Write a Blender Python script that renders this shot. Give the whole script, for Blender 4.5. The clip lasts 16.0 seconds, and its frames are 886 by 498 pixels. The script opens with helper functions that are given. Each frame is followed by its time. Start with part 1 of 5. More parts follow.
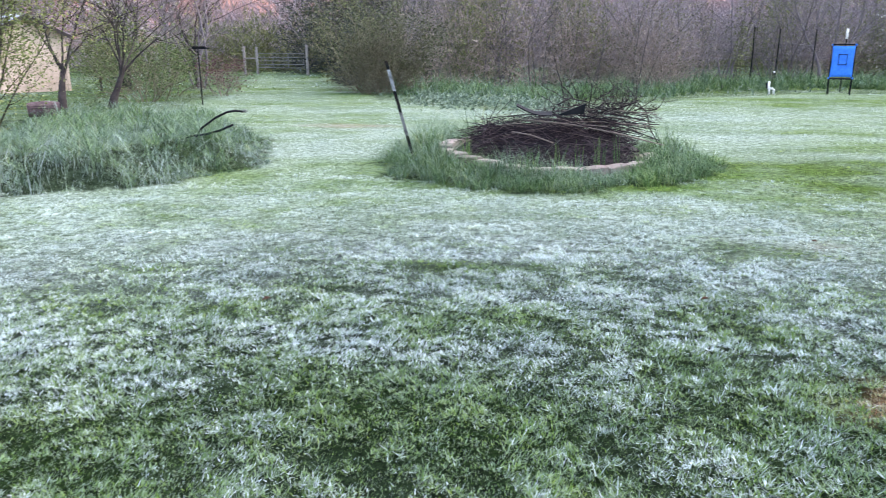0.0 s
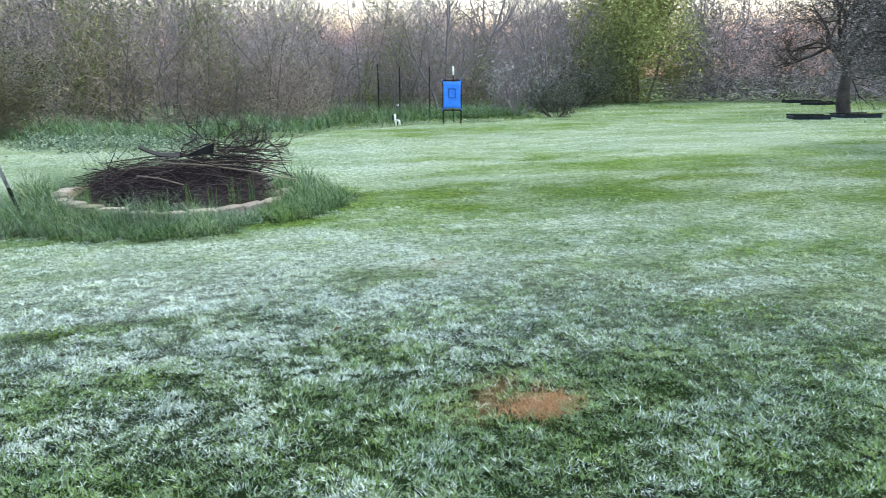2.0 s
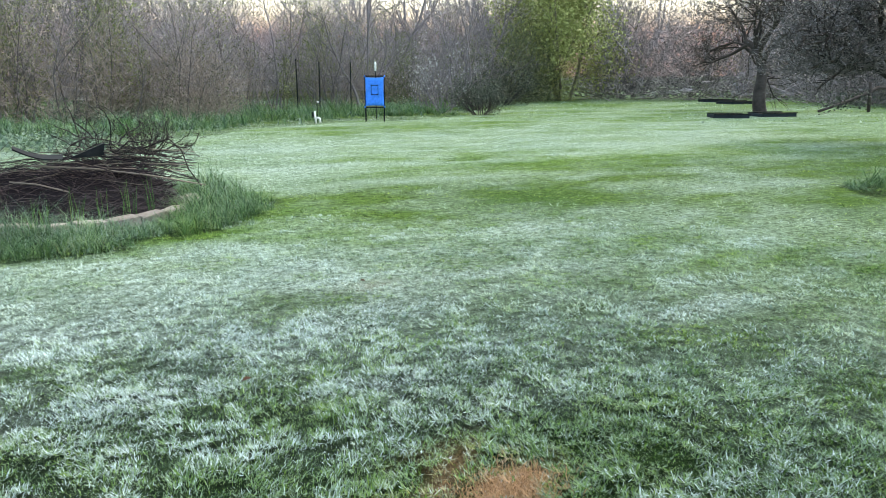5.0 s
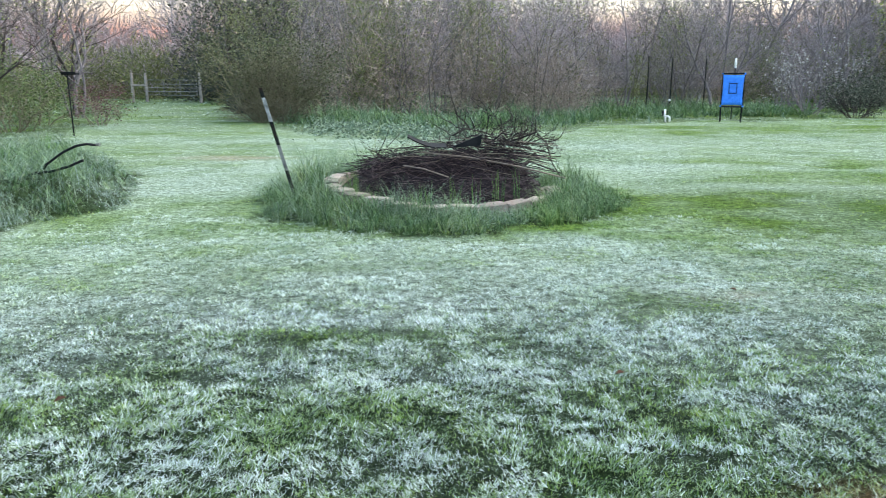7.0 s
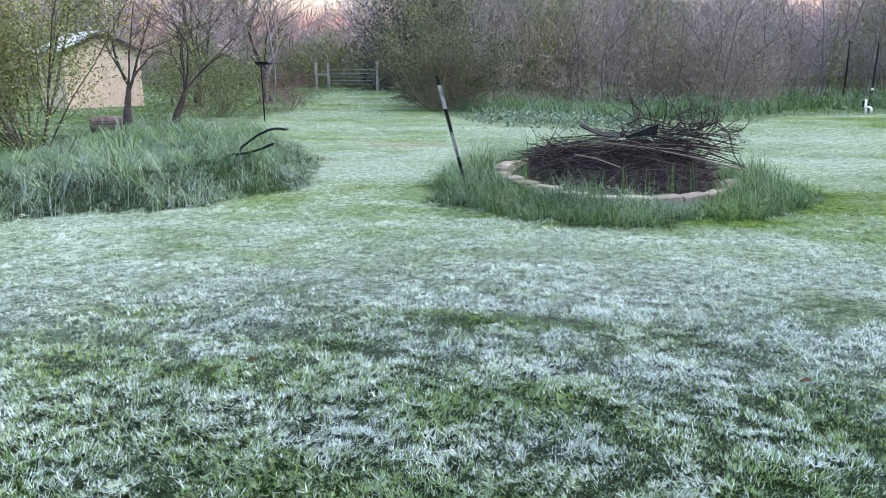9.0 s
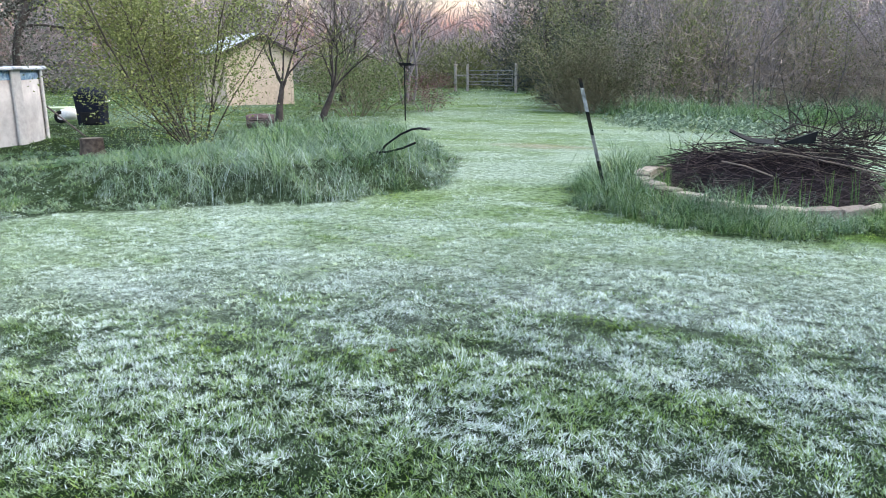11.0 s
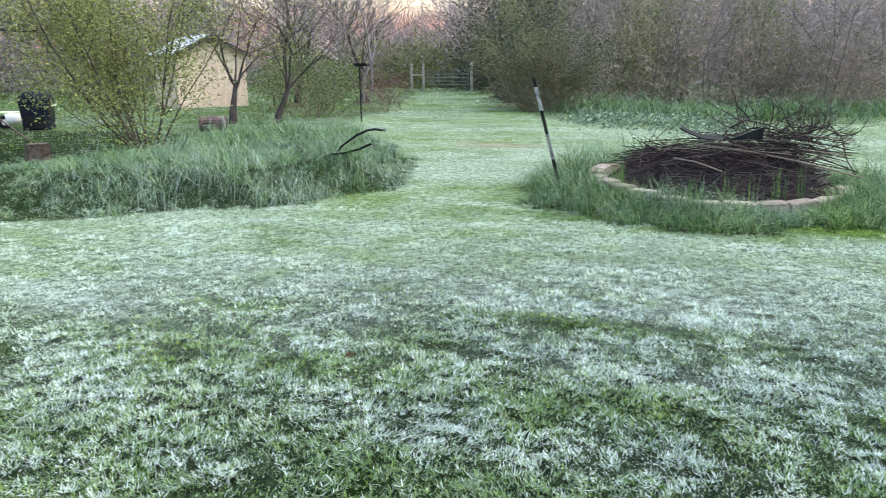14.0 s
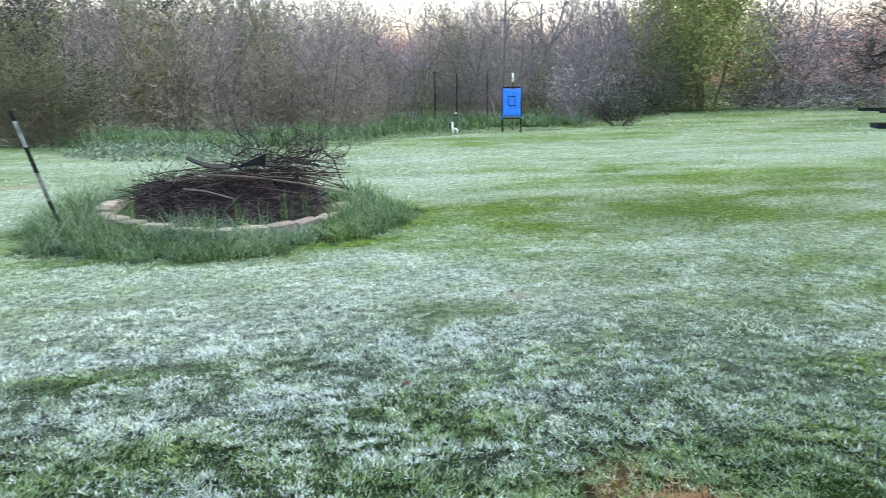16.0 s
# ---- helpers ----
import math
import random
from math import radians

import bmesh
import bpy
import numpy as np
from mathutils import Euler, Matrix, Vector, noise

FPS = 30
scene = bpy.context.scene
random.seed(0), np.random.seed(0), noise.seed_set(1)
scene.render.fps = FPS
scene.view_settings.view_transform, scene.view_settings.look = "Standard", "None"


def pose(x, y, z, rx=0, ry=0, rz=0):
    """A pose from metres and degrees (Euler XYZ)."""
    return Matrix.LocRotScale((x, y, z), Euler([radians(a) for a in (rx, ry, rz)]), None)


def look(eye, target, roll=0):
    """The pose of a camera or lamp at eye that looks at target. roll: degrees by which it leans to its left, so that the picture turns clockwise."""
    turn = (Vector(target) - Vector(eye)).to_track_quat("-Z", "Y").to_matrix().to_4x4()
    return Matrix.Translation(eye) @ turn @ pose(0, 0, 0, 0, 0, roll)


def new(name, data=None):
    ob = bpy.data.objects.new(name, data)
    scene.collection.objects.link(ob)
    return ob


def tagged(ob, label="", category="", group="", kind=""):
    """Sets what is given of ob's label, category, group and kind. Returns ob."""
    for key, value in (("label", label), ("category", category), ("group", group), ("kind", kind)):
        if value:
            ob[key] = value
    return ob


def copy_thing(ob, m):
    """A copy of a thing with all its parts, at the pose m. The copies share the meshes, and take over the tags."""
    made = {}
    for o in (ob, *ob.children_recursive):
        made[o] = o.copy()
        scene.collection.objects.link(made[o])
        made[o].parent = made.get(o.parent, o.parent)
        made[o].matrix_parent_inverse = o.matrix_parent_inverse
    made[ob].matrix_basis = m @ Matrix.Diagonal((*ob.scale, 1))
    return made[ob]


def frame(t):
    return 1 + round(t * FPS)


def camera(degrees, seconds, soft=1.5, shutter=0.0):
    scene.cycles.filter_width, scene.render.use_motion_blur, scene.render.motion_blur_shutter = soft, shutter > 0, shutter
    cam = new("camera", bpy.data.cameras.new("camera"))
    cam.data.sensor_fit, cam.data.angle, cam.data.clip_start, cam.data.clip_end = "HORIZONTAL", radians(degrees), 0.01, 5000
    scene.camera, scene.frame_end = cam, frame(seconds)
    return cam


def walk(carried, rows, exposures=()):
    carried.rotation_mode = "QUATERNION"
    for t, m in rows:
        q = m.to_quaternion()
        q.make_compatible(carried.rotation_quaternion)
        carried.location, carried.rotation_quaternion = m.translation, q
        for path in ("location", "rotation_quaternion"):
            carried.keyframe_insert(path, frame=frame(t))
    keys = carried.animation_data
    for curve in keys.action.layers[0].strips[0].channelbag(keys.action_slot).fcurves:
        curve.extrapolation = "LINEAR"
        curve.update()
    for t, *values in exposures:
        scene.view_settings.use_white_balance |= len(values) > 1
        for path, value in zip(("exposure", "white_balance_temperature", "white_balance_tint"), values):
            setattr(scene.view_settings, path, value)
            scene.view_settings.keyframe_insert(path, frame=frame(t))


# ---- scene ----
cam = camera(61.8, 16.0, soft=0.75, shutter=0.2)
EXPOSURE = 2.9
PATH = [
    (0, (0.05, -0.894, 1.406), (-0.215, 1.016, 0.877), -0.3),
    (0.5, (0.14, -0.817, 1.426), (0.091, 1.119, 0.928), -0.5),
    (1, (0.208, -0.817, 1.416), (0.404, 1.118, 0.95), -0.5),
    (1.5, (0.241, -0.829, 1.424), (0.665, 1.073, 0.974), -0.8),
    (2, (0.255, -0.846, 1.431), (0.876, 1.002, 0.983), -0.6),
    (2.5, (0.314, -0.84, 1.438), (1.07, 0.951, 0.967), -0.5),
    (3, (0.354, -0.829, 1.419), (1.164, 0.93, 0.917), -0.0),
    (3.2, (0.34, -0.78, 1.405), (1.16, 0.97, 0.892), 0.2),
    (4.3, (0.40, -0.36, 1.396), (1.262, 1.381, 0.93), 0.0),
    (5.3, (0.473, -0.016, 1.389), (1.206, 1.792, 0.947), -0.3),
    (5.5, (0.417, -0.024, 1.39), (1.068, 1.818, 0.961), -0.5),
    (6, (0.293, -0.027, 1.396), (0.71, 1.882, 0.966), -0.3),
    (6.5, (0.228, -0.014, 1.396), (0.414, 1.927, 0.951), -0.1),
    (7, (0.184, -0.018, 1.385), (0.159, 1.928, 0.924), 0.0),
    (7.5, (0.158, -0.028, 1.377), (-0.02, 1.906, 0.899), 0.1),
    (8, (0.142, -0.042, 1.379), (-0.157, 1.874, 0.889), 0.0),
    (8.5, (0.131, -0.039, 1.371), (-0.254, 1.861, 0.878), -0.1),
    (8.7, (0.139, -0.032, 1.37), (-0.275, 1.863, 0.879), -0.2),
    (10.8, (0.109, -0.094, 1.382), (-0.632, 1.701, 0.902), -0.2),
    (11, (0.101, -0.09, 1.381), (-0.684, 1.685, 0.898), -0.1),
    (11.5, (0.089, -0.104, 1.378), (-0.803, 1.619, 0.891), -0.1),
    (12, (0.075, -0.114, 1.383), (-0.903, 1.56, 0.892), -0.2),
    (12.5, (0.062, -0.129, 1.379), (-0.955, 1.52, 0.883), -0.5),
    (13, (0.082, -0.114, 1.378), (-0.898, 1.557, 0.881), -0.6),
    (13.5, (0.091, -0.077, 1.384), (-0.77, 1.659, 0.892), -0.6),
    (14, (0.115, -0.074, 1.389), (-0.57, 1.742, 0.904), -0.6),
    (14.5, (0.154, -0.059, 1.39), (-0.303, 1.83, 0.918), -0.3),
    (15, (0.197, -0.041, 1.394), (0.038, 1.9, 0.937), -0.2),
    (15.5, (0.249, 0.004, 1.374), (0.424, 1.948, 0.94), -0.2),
    (16, (0.321, -0.022, 1.403), (0.812, 1.869, 0.977), -0.7),
]
# the camera's own white balance drifts as it pans: (seconds, stops, kelvin, tint)
TINTS = [(0, 0.1, 9000, 21), (1.5, 0, 9600, 9), (3, 0.1, 11000, 3), (6, -0.1, 10400, 4), (7.5, -0.05, 9400, 9), (8.5, -0.1, 8900, 14), (11, -0.08, 9700, 10), (12.5, -0.15, 10400, 6), (14, -0.05, 10300, 8), (16, 0, 9900, 8)]
walk(cam, [(t, look(eye, target, roll)) for t, eye, target, roll in PATH], exposures=[(t, EXPOSURE + e, k, g) for t, e, k, g in TINTS])


# ---- world, sun ----
world = bpy.data.worlds.new("dawn_sky")
scene.world = world
world.use_nodes = True
wn = world.node_tree
sky = wn.nodes.new("ShaderNodeTexSky")
sky.sky_type = "NISHITA"
sky.sun_disc = False
sky.sun_elevation = radians(55.0)
sky.sun_rotation = radians(60.0)
sky.air_density = 1.0
sky.dust_density = 1.0
sky.ozone_density = 4.0
wn.links.new(sky.outputs["Color"], wn.nodes["Background"].inputs["Color"])
wn.nodes["Background"].inputs["Strength"].default_value = 0.15

sun = new("sun", bpy.data.lights.new("sun", "SUN"))
sun.data.energy = 0.25
sun.data.angle = radians(70)
sun.data.color = (1.0, 0.96, 0.93)
sun.matrix_world = look((16, 9, 26), (0, 0, 0))


# ---- mesh helpers ----
def fast_mesh(name, verts, tris=None, quads=None, smooth=False):
    """A mesh from arrays of vertices, triangles and quads."""
    me = bpy.data.meshes.new(name)
    verts = np.asarray(verts, np.float32).reshape(-1, 3)
    tris = np.zeros((0, 3), np.int32) if tris is None else np.asarray(tris, np.int32).reshape(-1, 3)
    quads = np.zeros((0, 4), np.int32) if quads is None else np.asarray(quads, np.int32).reshape(-1, 4)
    me.vertices.add(len(verts))
    me.vertices.foreach_set("co", verts.ravel())
    loops = np.concatenate([tris.ravel(), quads.ravel()])
    me.loops.add(len(loops))
    me.loops.foreach_set("vertex_index", loops)
    total = np.concatenate([np.full(len(tris), 3), np.full(len(quads), 4)]).astype(np.int32)
    begin = np.concatenate([[0], np.cumsum(total)[:-1]]).astype(np.int32)
    me.polygons.add(len(total))
    me.polygons.foreach_set("loop_start", begin)
    me.polygons.foreach_set("loop_total", total)
    me.polygons.foreach_set("use_smooth", np.full(len(total), smooth, bool))
    me.update(calc_edges=True)
    return me


def set_value(me, name, values):
    at = me.attributes.new(name, "FLOAT", "POINT")
    at.data.foreach_set("value", np.asarray(values, np.float32))


class Shape:
    """Collects tubes, boxes and turned forms into one mesh."""

    def __init__(self):
        self.v, self.t, self.q, self.n = [], [], [], 0

    def add(self, v, t=(), q=()):
        v = np.asarray(v, float).reshape(-1, 3)
        if len(t):
            self.t.append(np.asarray(t, int).reshape(-1, 3) + self.n)
        if len(q):
            self.q.append(np.asarray(q, int).reshape(-1, 4) + self.n)
        self.v.append(v)
        self.n += len(v)
        return self

    def tube(self, pts, radii, sides=6, caps=True):
        pts = np.asarray(pts, float)
        k = len(pts)
        radii = np.broadcast_to(np.asarray(radii, float), (k,))
        way = np.gradient(pts, axis=0)
        way /= np.linalg.norm(way, axis=1)[:, None] + 1e-9
        ref = np.array([0.31, 0.95, 0.05]) if abs(way[0][2]) > 0.7 else np.array([0.0, 0.05, 1.0])
        a = np.cross(way, ref)
        a /= np.linalg.norm(a, axis=1)[:, None] + 1e-9
        b = np.cross(way, a)
        ang = np.arange(sides) * 2 * np.pi / sides
        ring = pts[:, None] + radii[:, None, None] * (np.cos(ang)[None, :, None] * a[:, None] + np.sin(ang)[None, :, None] * b[:, None])
        i = np.arange(k - 1)[:, None] * sides
        j = np.arange(sides)[None]
        j2 = (j + 1) % sides
        q = np.stack([i + j, i + j2, i + sides + j2, i + sides + j], -1).reshape(-1, 4)
        v, t = ring.reshape(-1, 3), []
        if caps:
            for base, centre, flip in ((0, pts[0], False), ((k - 1) * sides, pts[-1], True)):
                c = len(v)
                v = np.vstack([v, centre])
                for s in range(sides):
                    x, y = base + s, base + (s + 1) % sides
                    t.append((c, x, y) if flip else (c, y, x))
        return self.add(v, t, q)

    def box(self, cx, cy, cz, sx, sy, sz, turn=None, bevel=0.0):
        """A box with its upright edges and top rim bevelled."""
        b = min(bevel, sx / 3, sy / 3, sz / 3)
        if b <= 0:
            v = [(x * sx / 2, y * sy / 2, z * sz / 2) for z in (-1, 1) for x, y in ((-1, -1), (1, -1), (1, 1), (-1, 1))]
            q = [(3, 2, 1, 0), (4, 5, 6, 7)] + [(i, (i + 1) % 4, 4 + (i + 1) % 4, 4 + i) for i in range(4)]
        else:
            def loop(inset, z):
                x, y, c = sx / 2 - inset, sy / 2 - inset, b
                return [(-x + c, -y, z), (x - c, -y, z), (x, -y + c, z), (x, y - c, z), (x - c, y, z), (-x + c, y, z), (-x, y - c, z), (-x, -y + c, z)]
            rows = [loop(b, -sz / 2), loop(0, -sz / 2 + b), loop(0, sz / 2 - b), loop(b, sz / 2)]
            v = [p for r in rows for p in r] + [(0, 0, -sz / 2), (0, 0, sz / 2)]
            q = [(r * 8 + i, r * 8 + (i + 1) % 8, r * 8 + 8 + (i + 1) % 8, r * 8 + 8 + i) for r in range(3) for i in range(8)]
            t = [(32, (i + 1) % 8, i) for i in range(8)] + [(33, 24 + i, 24 + (i + 1) % 8) for i in range(8)]
        v = np.array(v, float)
        if turn is not None:
            v = v @ np.array(turn.to_3x3()).T
        v = v + (cx, cy, cz)
        return self.add(v, t if b > 0 else (), q)

    def turned(self, profile, sides=24, centre=(0, 0, 0), arc=None):
        """A form turned round the upright axis: profile of (radius, z)."""
        k = len(profile)
        full = arc is None
        lo, hi = (0, 2 * math.pi) if full else arc
        ang = np.linspace(lo, hi, sides + (0 if full else 1), endpoint=not full)
        v = [(r * math.cos(a) + centre[0], r * math.sin(a) + centre[1], z + centre[2]) for r, z in profile for a in ang]
        m = len(ang)
        q = []
        for i in range(k - 1):
            for j in range(sides):
                j2 = (j + 1) % m
                q.append((i * m + j, i * m + j2, i * m + m + j2, i * m + m + j))
        return self.add(v, (), q)

    def mesh(self, name, smooth=False):
        return fast_mesh(name, np.vstack(self.v), np.vstack(self.t) if self.t else None, np.vstack(self.q) if self.q else None, smooth)


def part(name, shape, material, parent=None, label="", smooth=False):
    """One mesh object under a thing or a part; shape is a Shape or a mesh."""
    me = shape.mesh(name, smooth) if isinstance(shape, Shape) else shape
    if not me.materials:
        me.materials.append(material)
    ob = new(name, me)
    if parent is not None:
        ob.parent = parent
    if label:
        tagged(ob, label)
    return ob


def thing(name, m, label, category, group="", kind=""):
    """An empty at the base of a thing, to hold its parts."""
    ob = new(name)
    ob.empty_display_size = 0.2
    ob.matrix_basis = m
    return tagged(ob, label, category, group, kind)


def rough(x, y, size, seed):
    """Smooth value noise between 0 and 1 over the plan."""
    x, y = np.asarray(x, float) / size + seed * 17.31, np.asarray(y, float) / size - seed * 9.77
    xi, yi = np.floor(x), np.floor(y)
    fx, fy = x - xi, y - yi
    fx, fy = fx * fx * (3 - 2 * fx), fy * fy * (3 - 2 * fy)

    def lot(a, b):
        s = np.sin(a * 127.1 + b * 311.7 + seed * 74.7) * 43758.5453
        return s - np.floor(s)

    return (lot(xi, yi) * (1 - fx) + lot(xi + 1, yi) * fx) * (1 - fy) + (lot(xi, yi + 1) * (1 - fx) + lot(xi + 1, yi + 1) * fx) * fy


# ---- materials ----
def material(name, build):
    m = bpy.data.materials.new(name)
    m.use_nodes = True
    build(m.node_tree, m.node_tree.nodes["Principled BSDF"])
    return m


def node(tree, kind, **values):
    n = tree.nodes.new(kind)
    for k, v in values.items():
        n.inputs[k.replace("_", " ")].default_value = v
    return n


def ramp(tree, source, stops):
    r = tree.nodes.new("ShaderNodeValToRGB")
    while len(r.color_ramp.elements) < len(stops):
        r.color_ramp.elements.new(0.5)
    for e, (at, c) in zip(r.color_ramp.elements, stops):
        e.position, e.color = at, (*c, 1)
    tree.links.new(source, r.inputs["Fac"])
    return r.outputs["Color"]


def mix(tree, fac, a, b, blend="MIX"):
    n = tree.nodes.new("ShaderNodeMix")
    n.data_type, n.blend_type = "RGBA", blend
    for socket, v in ((n.inputs[0], fac), (n.inputs[6], a), (n.inputs[7], b)):
        if isinstance(v, (int, float)):
            socket.default_value = v
        elif isinstance(v, tuple):
            socket.default_value = (*v, 1)
        else:
            tree.links.new(v, socket)
    return n.outputs[2]


def worn(name, stops, scale, roughness=0.8, bump=0.3, metal=0.0, stain=None, random_spread=0.0, fine=6.0):
    """A surface with two scales of variation and fine relief."""
    def build(t, p):
        co = t.nodes.new("ShaderNodeTexCoord").outputs["Object"]
        big, small = node(t, "ShaderNodeTexNoise", Scale=scale, Detail=5.0), node(t, "ShaderNodeTexNoise", Scale=scale * fine, Detail=6.0, Roughness=0.7)
        for n in (big, small):
            t.links.new(co, n.inputs["Vector"])
        c = ramp(t, big.outputs["Fac"], stops)
        g = ramp(t, small.outputs["Fac"], [(0.3, (0.72, 0.72, 0.72)), (0.7, (1.12, 1.12, 1.12))])
        c = mix(t, 1.0, c, g, "MULTIPLY")
        if stain:
            s = node(t, "ShaderNodeTexNoise", Scale=scale * 0.6, Detail=4.0)
            t.links.new(co, s.inputs["Vector"])
            f = ramp(t, s.outputs["Fac"], [(0.52, (0, 0, 0)), (0.7, (1, 1, 1))])
            c = mix(t, f, c, stain)
        if random_spread:
            info = t.nodes.new("ShaderNodeObjectInfo").outputs["Random"]
            v = ramp(t, info, [(0.0, (1 - random_spread,) * 3), (1.0, (1 + random_spread * 0.4,) * 3)])
            c = mix(t, 1.0, c, v, "MULTIPLY")
        t.links.new(c, p.inputs["Base Color"])
        p.inputs["Roughness"].default_value, p.inputs["Metallic"].default_value = roughness, metal
        p.inputs["Specular IOR Level"].default_value = 0.08 if roughness > 0.75 else 0.4
        if bump:
            b = node(t, "ShaderNodeBump", Strength=bump, Distance=0.01)
            t.links.new(small.outputs["Fac"], b.inputs["Height"])
            t.links.new(b.outputs["Normal"], p.inputs["Normal"])
    return material(name, build)


def leafy(name, dark, light, frost=0.0, gloss=0.55):
    """Leaves whose tone changes from leaf to leaf."""
    def build(t, p):
        r = t.nodes.new("ShaderNodeNewGeometry").outputs["Random Per Island"]
        c = ramp(t, r, [(0.0, dark), (0.6, tuple((a + b) / 2 for a, b in zip(dark, light))), (1.0, light)])
        if frost:
            c = mix(t, frost, c, (0.6, 0.7, 0.72))
        t.links.new(c, p.inputs["Base Color"])
        p.inputs["Roughness"].default_value = gloss
        p.inputs["Specular IOR Level"].default_value = 0.08
    return material(name, build)


FROST = (0.67, 0.80, 0.87)


def grass_build(stops, bare=(0.33, 0.19, 0.105)):
    def build(t, p):
        r = t.nodes.new("ShaderNodeNewGeometry").outputs["Random Per Island"]
        c = ramp(t, r, stops)
        pos = t.nodes.new("ShaderNodeNewGeometry").outputs["Position"]
        tone = node(t, "ShaderNodeTexNoise", Scale=2.2, Detail=4.0)
        t.links.new(pos, tone.inputs["Vector"])
        c = mix(t, 1.0, c, ramp(t, tone.outputs["Fac"], [(0.36, (0.75, 0.85, 0.95)), (0.64, (1.22, 1.15, 0.95))]), "MULTIPLY")
        dry = t.nodes.new("ShaderNodeAttribute")
        dry.attribute_name = "dry"
        c = mix(t, dry.outputs["Fac"], c, bare)
        f = t.nodes.new("ShaderNodeAttribute")
        f.attribute_name = "frost"
        c = mix(t, f.outputs["Fac"], c, FROST)
        t.links.new(c, p.inputs["Base Color"])
        p.inputs["Roughness"].default_value = 0.7
        p.inputs["Specular IOR Level"].default_value = 0.06
    return build


def ground_build(t, p):
    """Close turf seen between the blades, shade painted in, rime caught in its tufts."""
    pos = t.nodes.new("ShaderNodeNewGeometry").outputs["Position"]
    big, tuft, small = node(t, "ShaderNodeTexNoise", Scale=0.5, Detail=6.0), node(t, "ShaderNodeTexNoise", Scale=16.0, Detail=7.0, Roughness=0.75), node(t, "ShaderNodeTexNoise", Scale=75.0, Detail=4.0, Roughness=0.7)
    for n in (big, tuft, small):
        t.links.new(pos, n.inputs["Vector"])
    # near-black green holds the shade among the blades; the attribute mixes it away
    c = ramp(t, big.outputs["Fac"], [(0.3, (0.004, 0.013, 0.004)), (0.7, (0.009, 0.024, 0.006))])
    unshaded = t.nodes.new("ShaderNodeAttribute")
    unshaded.attribute_name = "unshaded"
    c = mix(t, unshaded.outputs["Fac"], c, ramp(t, big.outputs["Fac"], [(0.3, (0.055, 0.122, 0.030)), (0.7, (0.085, 0.155, 0.036))]))
    # hollows of both noises darkened, painting the shade between tufts
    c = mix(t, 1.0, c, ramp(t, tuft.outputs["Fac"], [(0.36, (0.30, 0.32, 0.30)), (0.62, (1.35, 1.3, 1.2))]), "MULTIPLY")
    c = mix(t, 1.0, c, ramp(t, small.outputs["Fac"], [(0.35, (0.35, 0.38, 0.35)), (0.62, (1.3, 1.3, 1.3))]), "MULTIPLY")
    dry = t.nodes.new("ShaderNodeAttribute")
    dry.attribute_name = "dry"
    c = mix(t, dry.outputs["Fac"], c, mix(t, 1.0, (0.22, 0.125, 0.075), ramp(t, small.outputs["Fac"], [(0.35, (0.3, 0.3, 0.3)), (0.65, (1.4, 1.4, 1.4))]), "MULTIPLY"))
    f = t.nodes.new("ShaderNodeAttribute")
    f.attribute_name = "frost"
    rime = mix(t, 1.0, ramp(t, tuft.outputs["Fac"], [(0.40, (0.2, 0.2, 0.2)), (0.66, (0.9, 0.9, 0.9))]), ramp(t, small.outputs["Fac"], [(0.40, (0.25, 0.25, 0.25)), (0.64, (0.9, 0.9, 0.9))]), "MULTIPLY")
    rime = mix(t, 1.0, rime, f.outputs["Color"], "MULTIPLY")
    c = mix(t, rime, c, FROST)
    t.links.new(c, p.inputs["Base Color"])
    p.inputs["Roughness"].default_value = 0.95
    p.inputs["Specular IOR Level"].default_value = 0.03
    b = node(t, "ShaderNodeBump", Strength=0.9, Distance=0.03)
    t.links.new(tuft.outputs["Fac"], b.inputs["Height"])
    t.links.new(b.outputs["Normal"], p.inputs["Normal"])


def dawn_build(t, p):
    """Peach light of the low sky, thinning out upwards."""
    z = t.nodes.new("ShaderNodeSeparateXYZ")
    t.links.new(t.nodes.new("ShaderNodeTexCoord").outputs["Generated"], z.inputs[0])
    glow, clear, both = t.nodes.new("ShaderNodeEmission"), t.nodes.new("ShaderNodeBsdfTransparent"), t.nodes.new("ShaderNodeMixShader")
    glow.inputs["Color"].default_value = (0.108, 0.068, 0.078, 1)
    fade = ramp(t, z.outputs["Z"], [(0.35, (0, 0, 0)), (0.95, (1, 1, 1))])
    for a, b in ((fade, both.inputs[0]), (glow.outputs[0], both.inputs[1]), (clear.outputs[0], both.inputs[2])):
        t.links.new(a, b)
    t.links.new(both.outputs[0], t.nodes["Material Output"].inputs["Surface"])
    t.nodes.remove(p)


DAWN = material("dawn_sky_glow", dawn_build)
GROUND = material("turf", ground_build)
# same grass in three copies: near shade-dark, middle and far brightened in colour
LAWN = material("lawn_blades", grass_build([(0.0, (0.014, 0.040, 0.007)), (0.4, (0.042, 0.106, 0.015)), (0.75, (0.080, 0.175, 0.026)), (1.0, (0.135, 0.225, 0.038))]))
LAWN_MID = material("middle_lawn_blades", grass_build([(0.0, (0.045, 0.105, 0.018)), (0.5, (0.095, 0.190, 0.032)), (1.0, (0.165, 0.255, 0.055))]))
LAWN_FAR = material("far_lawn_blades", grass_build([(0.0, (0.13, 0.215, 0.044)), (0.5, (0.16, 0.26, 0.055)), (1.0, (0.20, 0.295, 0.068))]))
TALL = material("tall_blades", grass_build([(0.0, (0.022, 0.064, 0.022)), (0.5, (0.056, 0.130, 0.042)), (0.92, (0.10, 0.185, 0.062)), (1.0, (0.17, 0.20, 0.095))]))
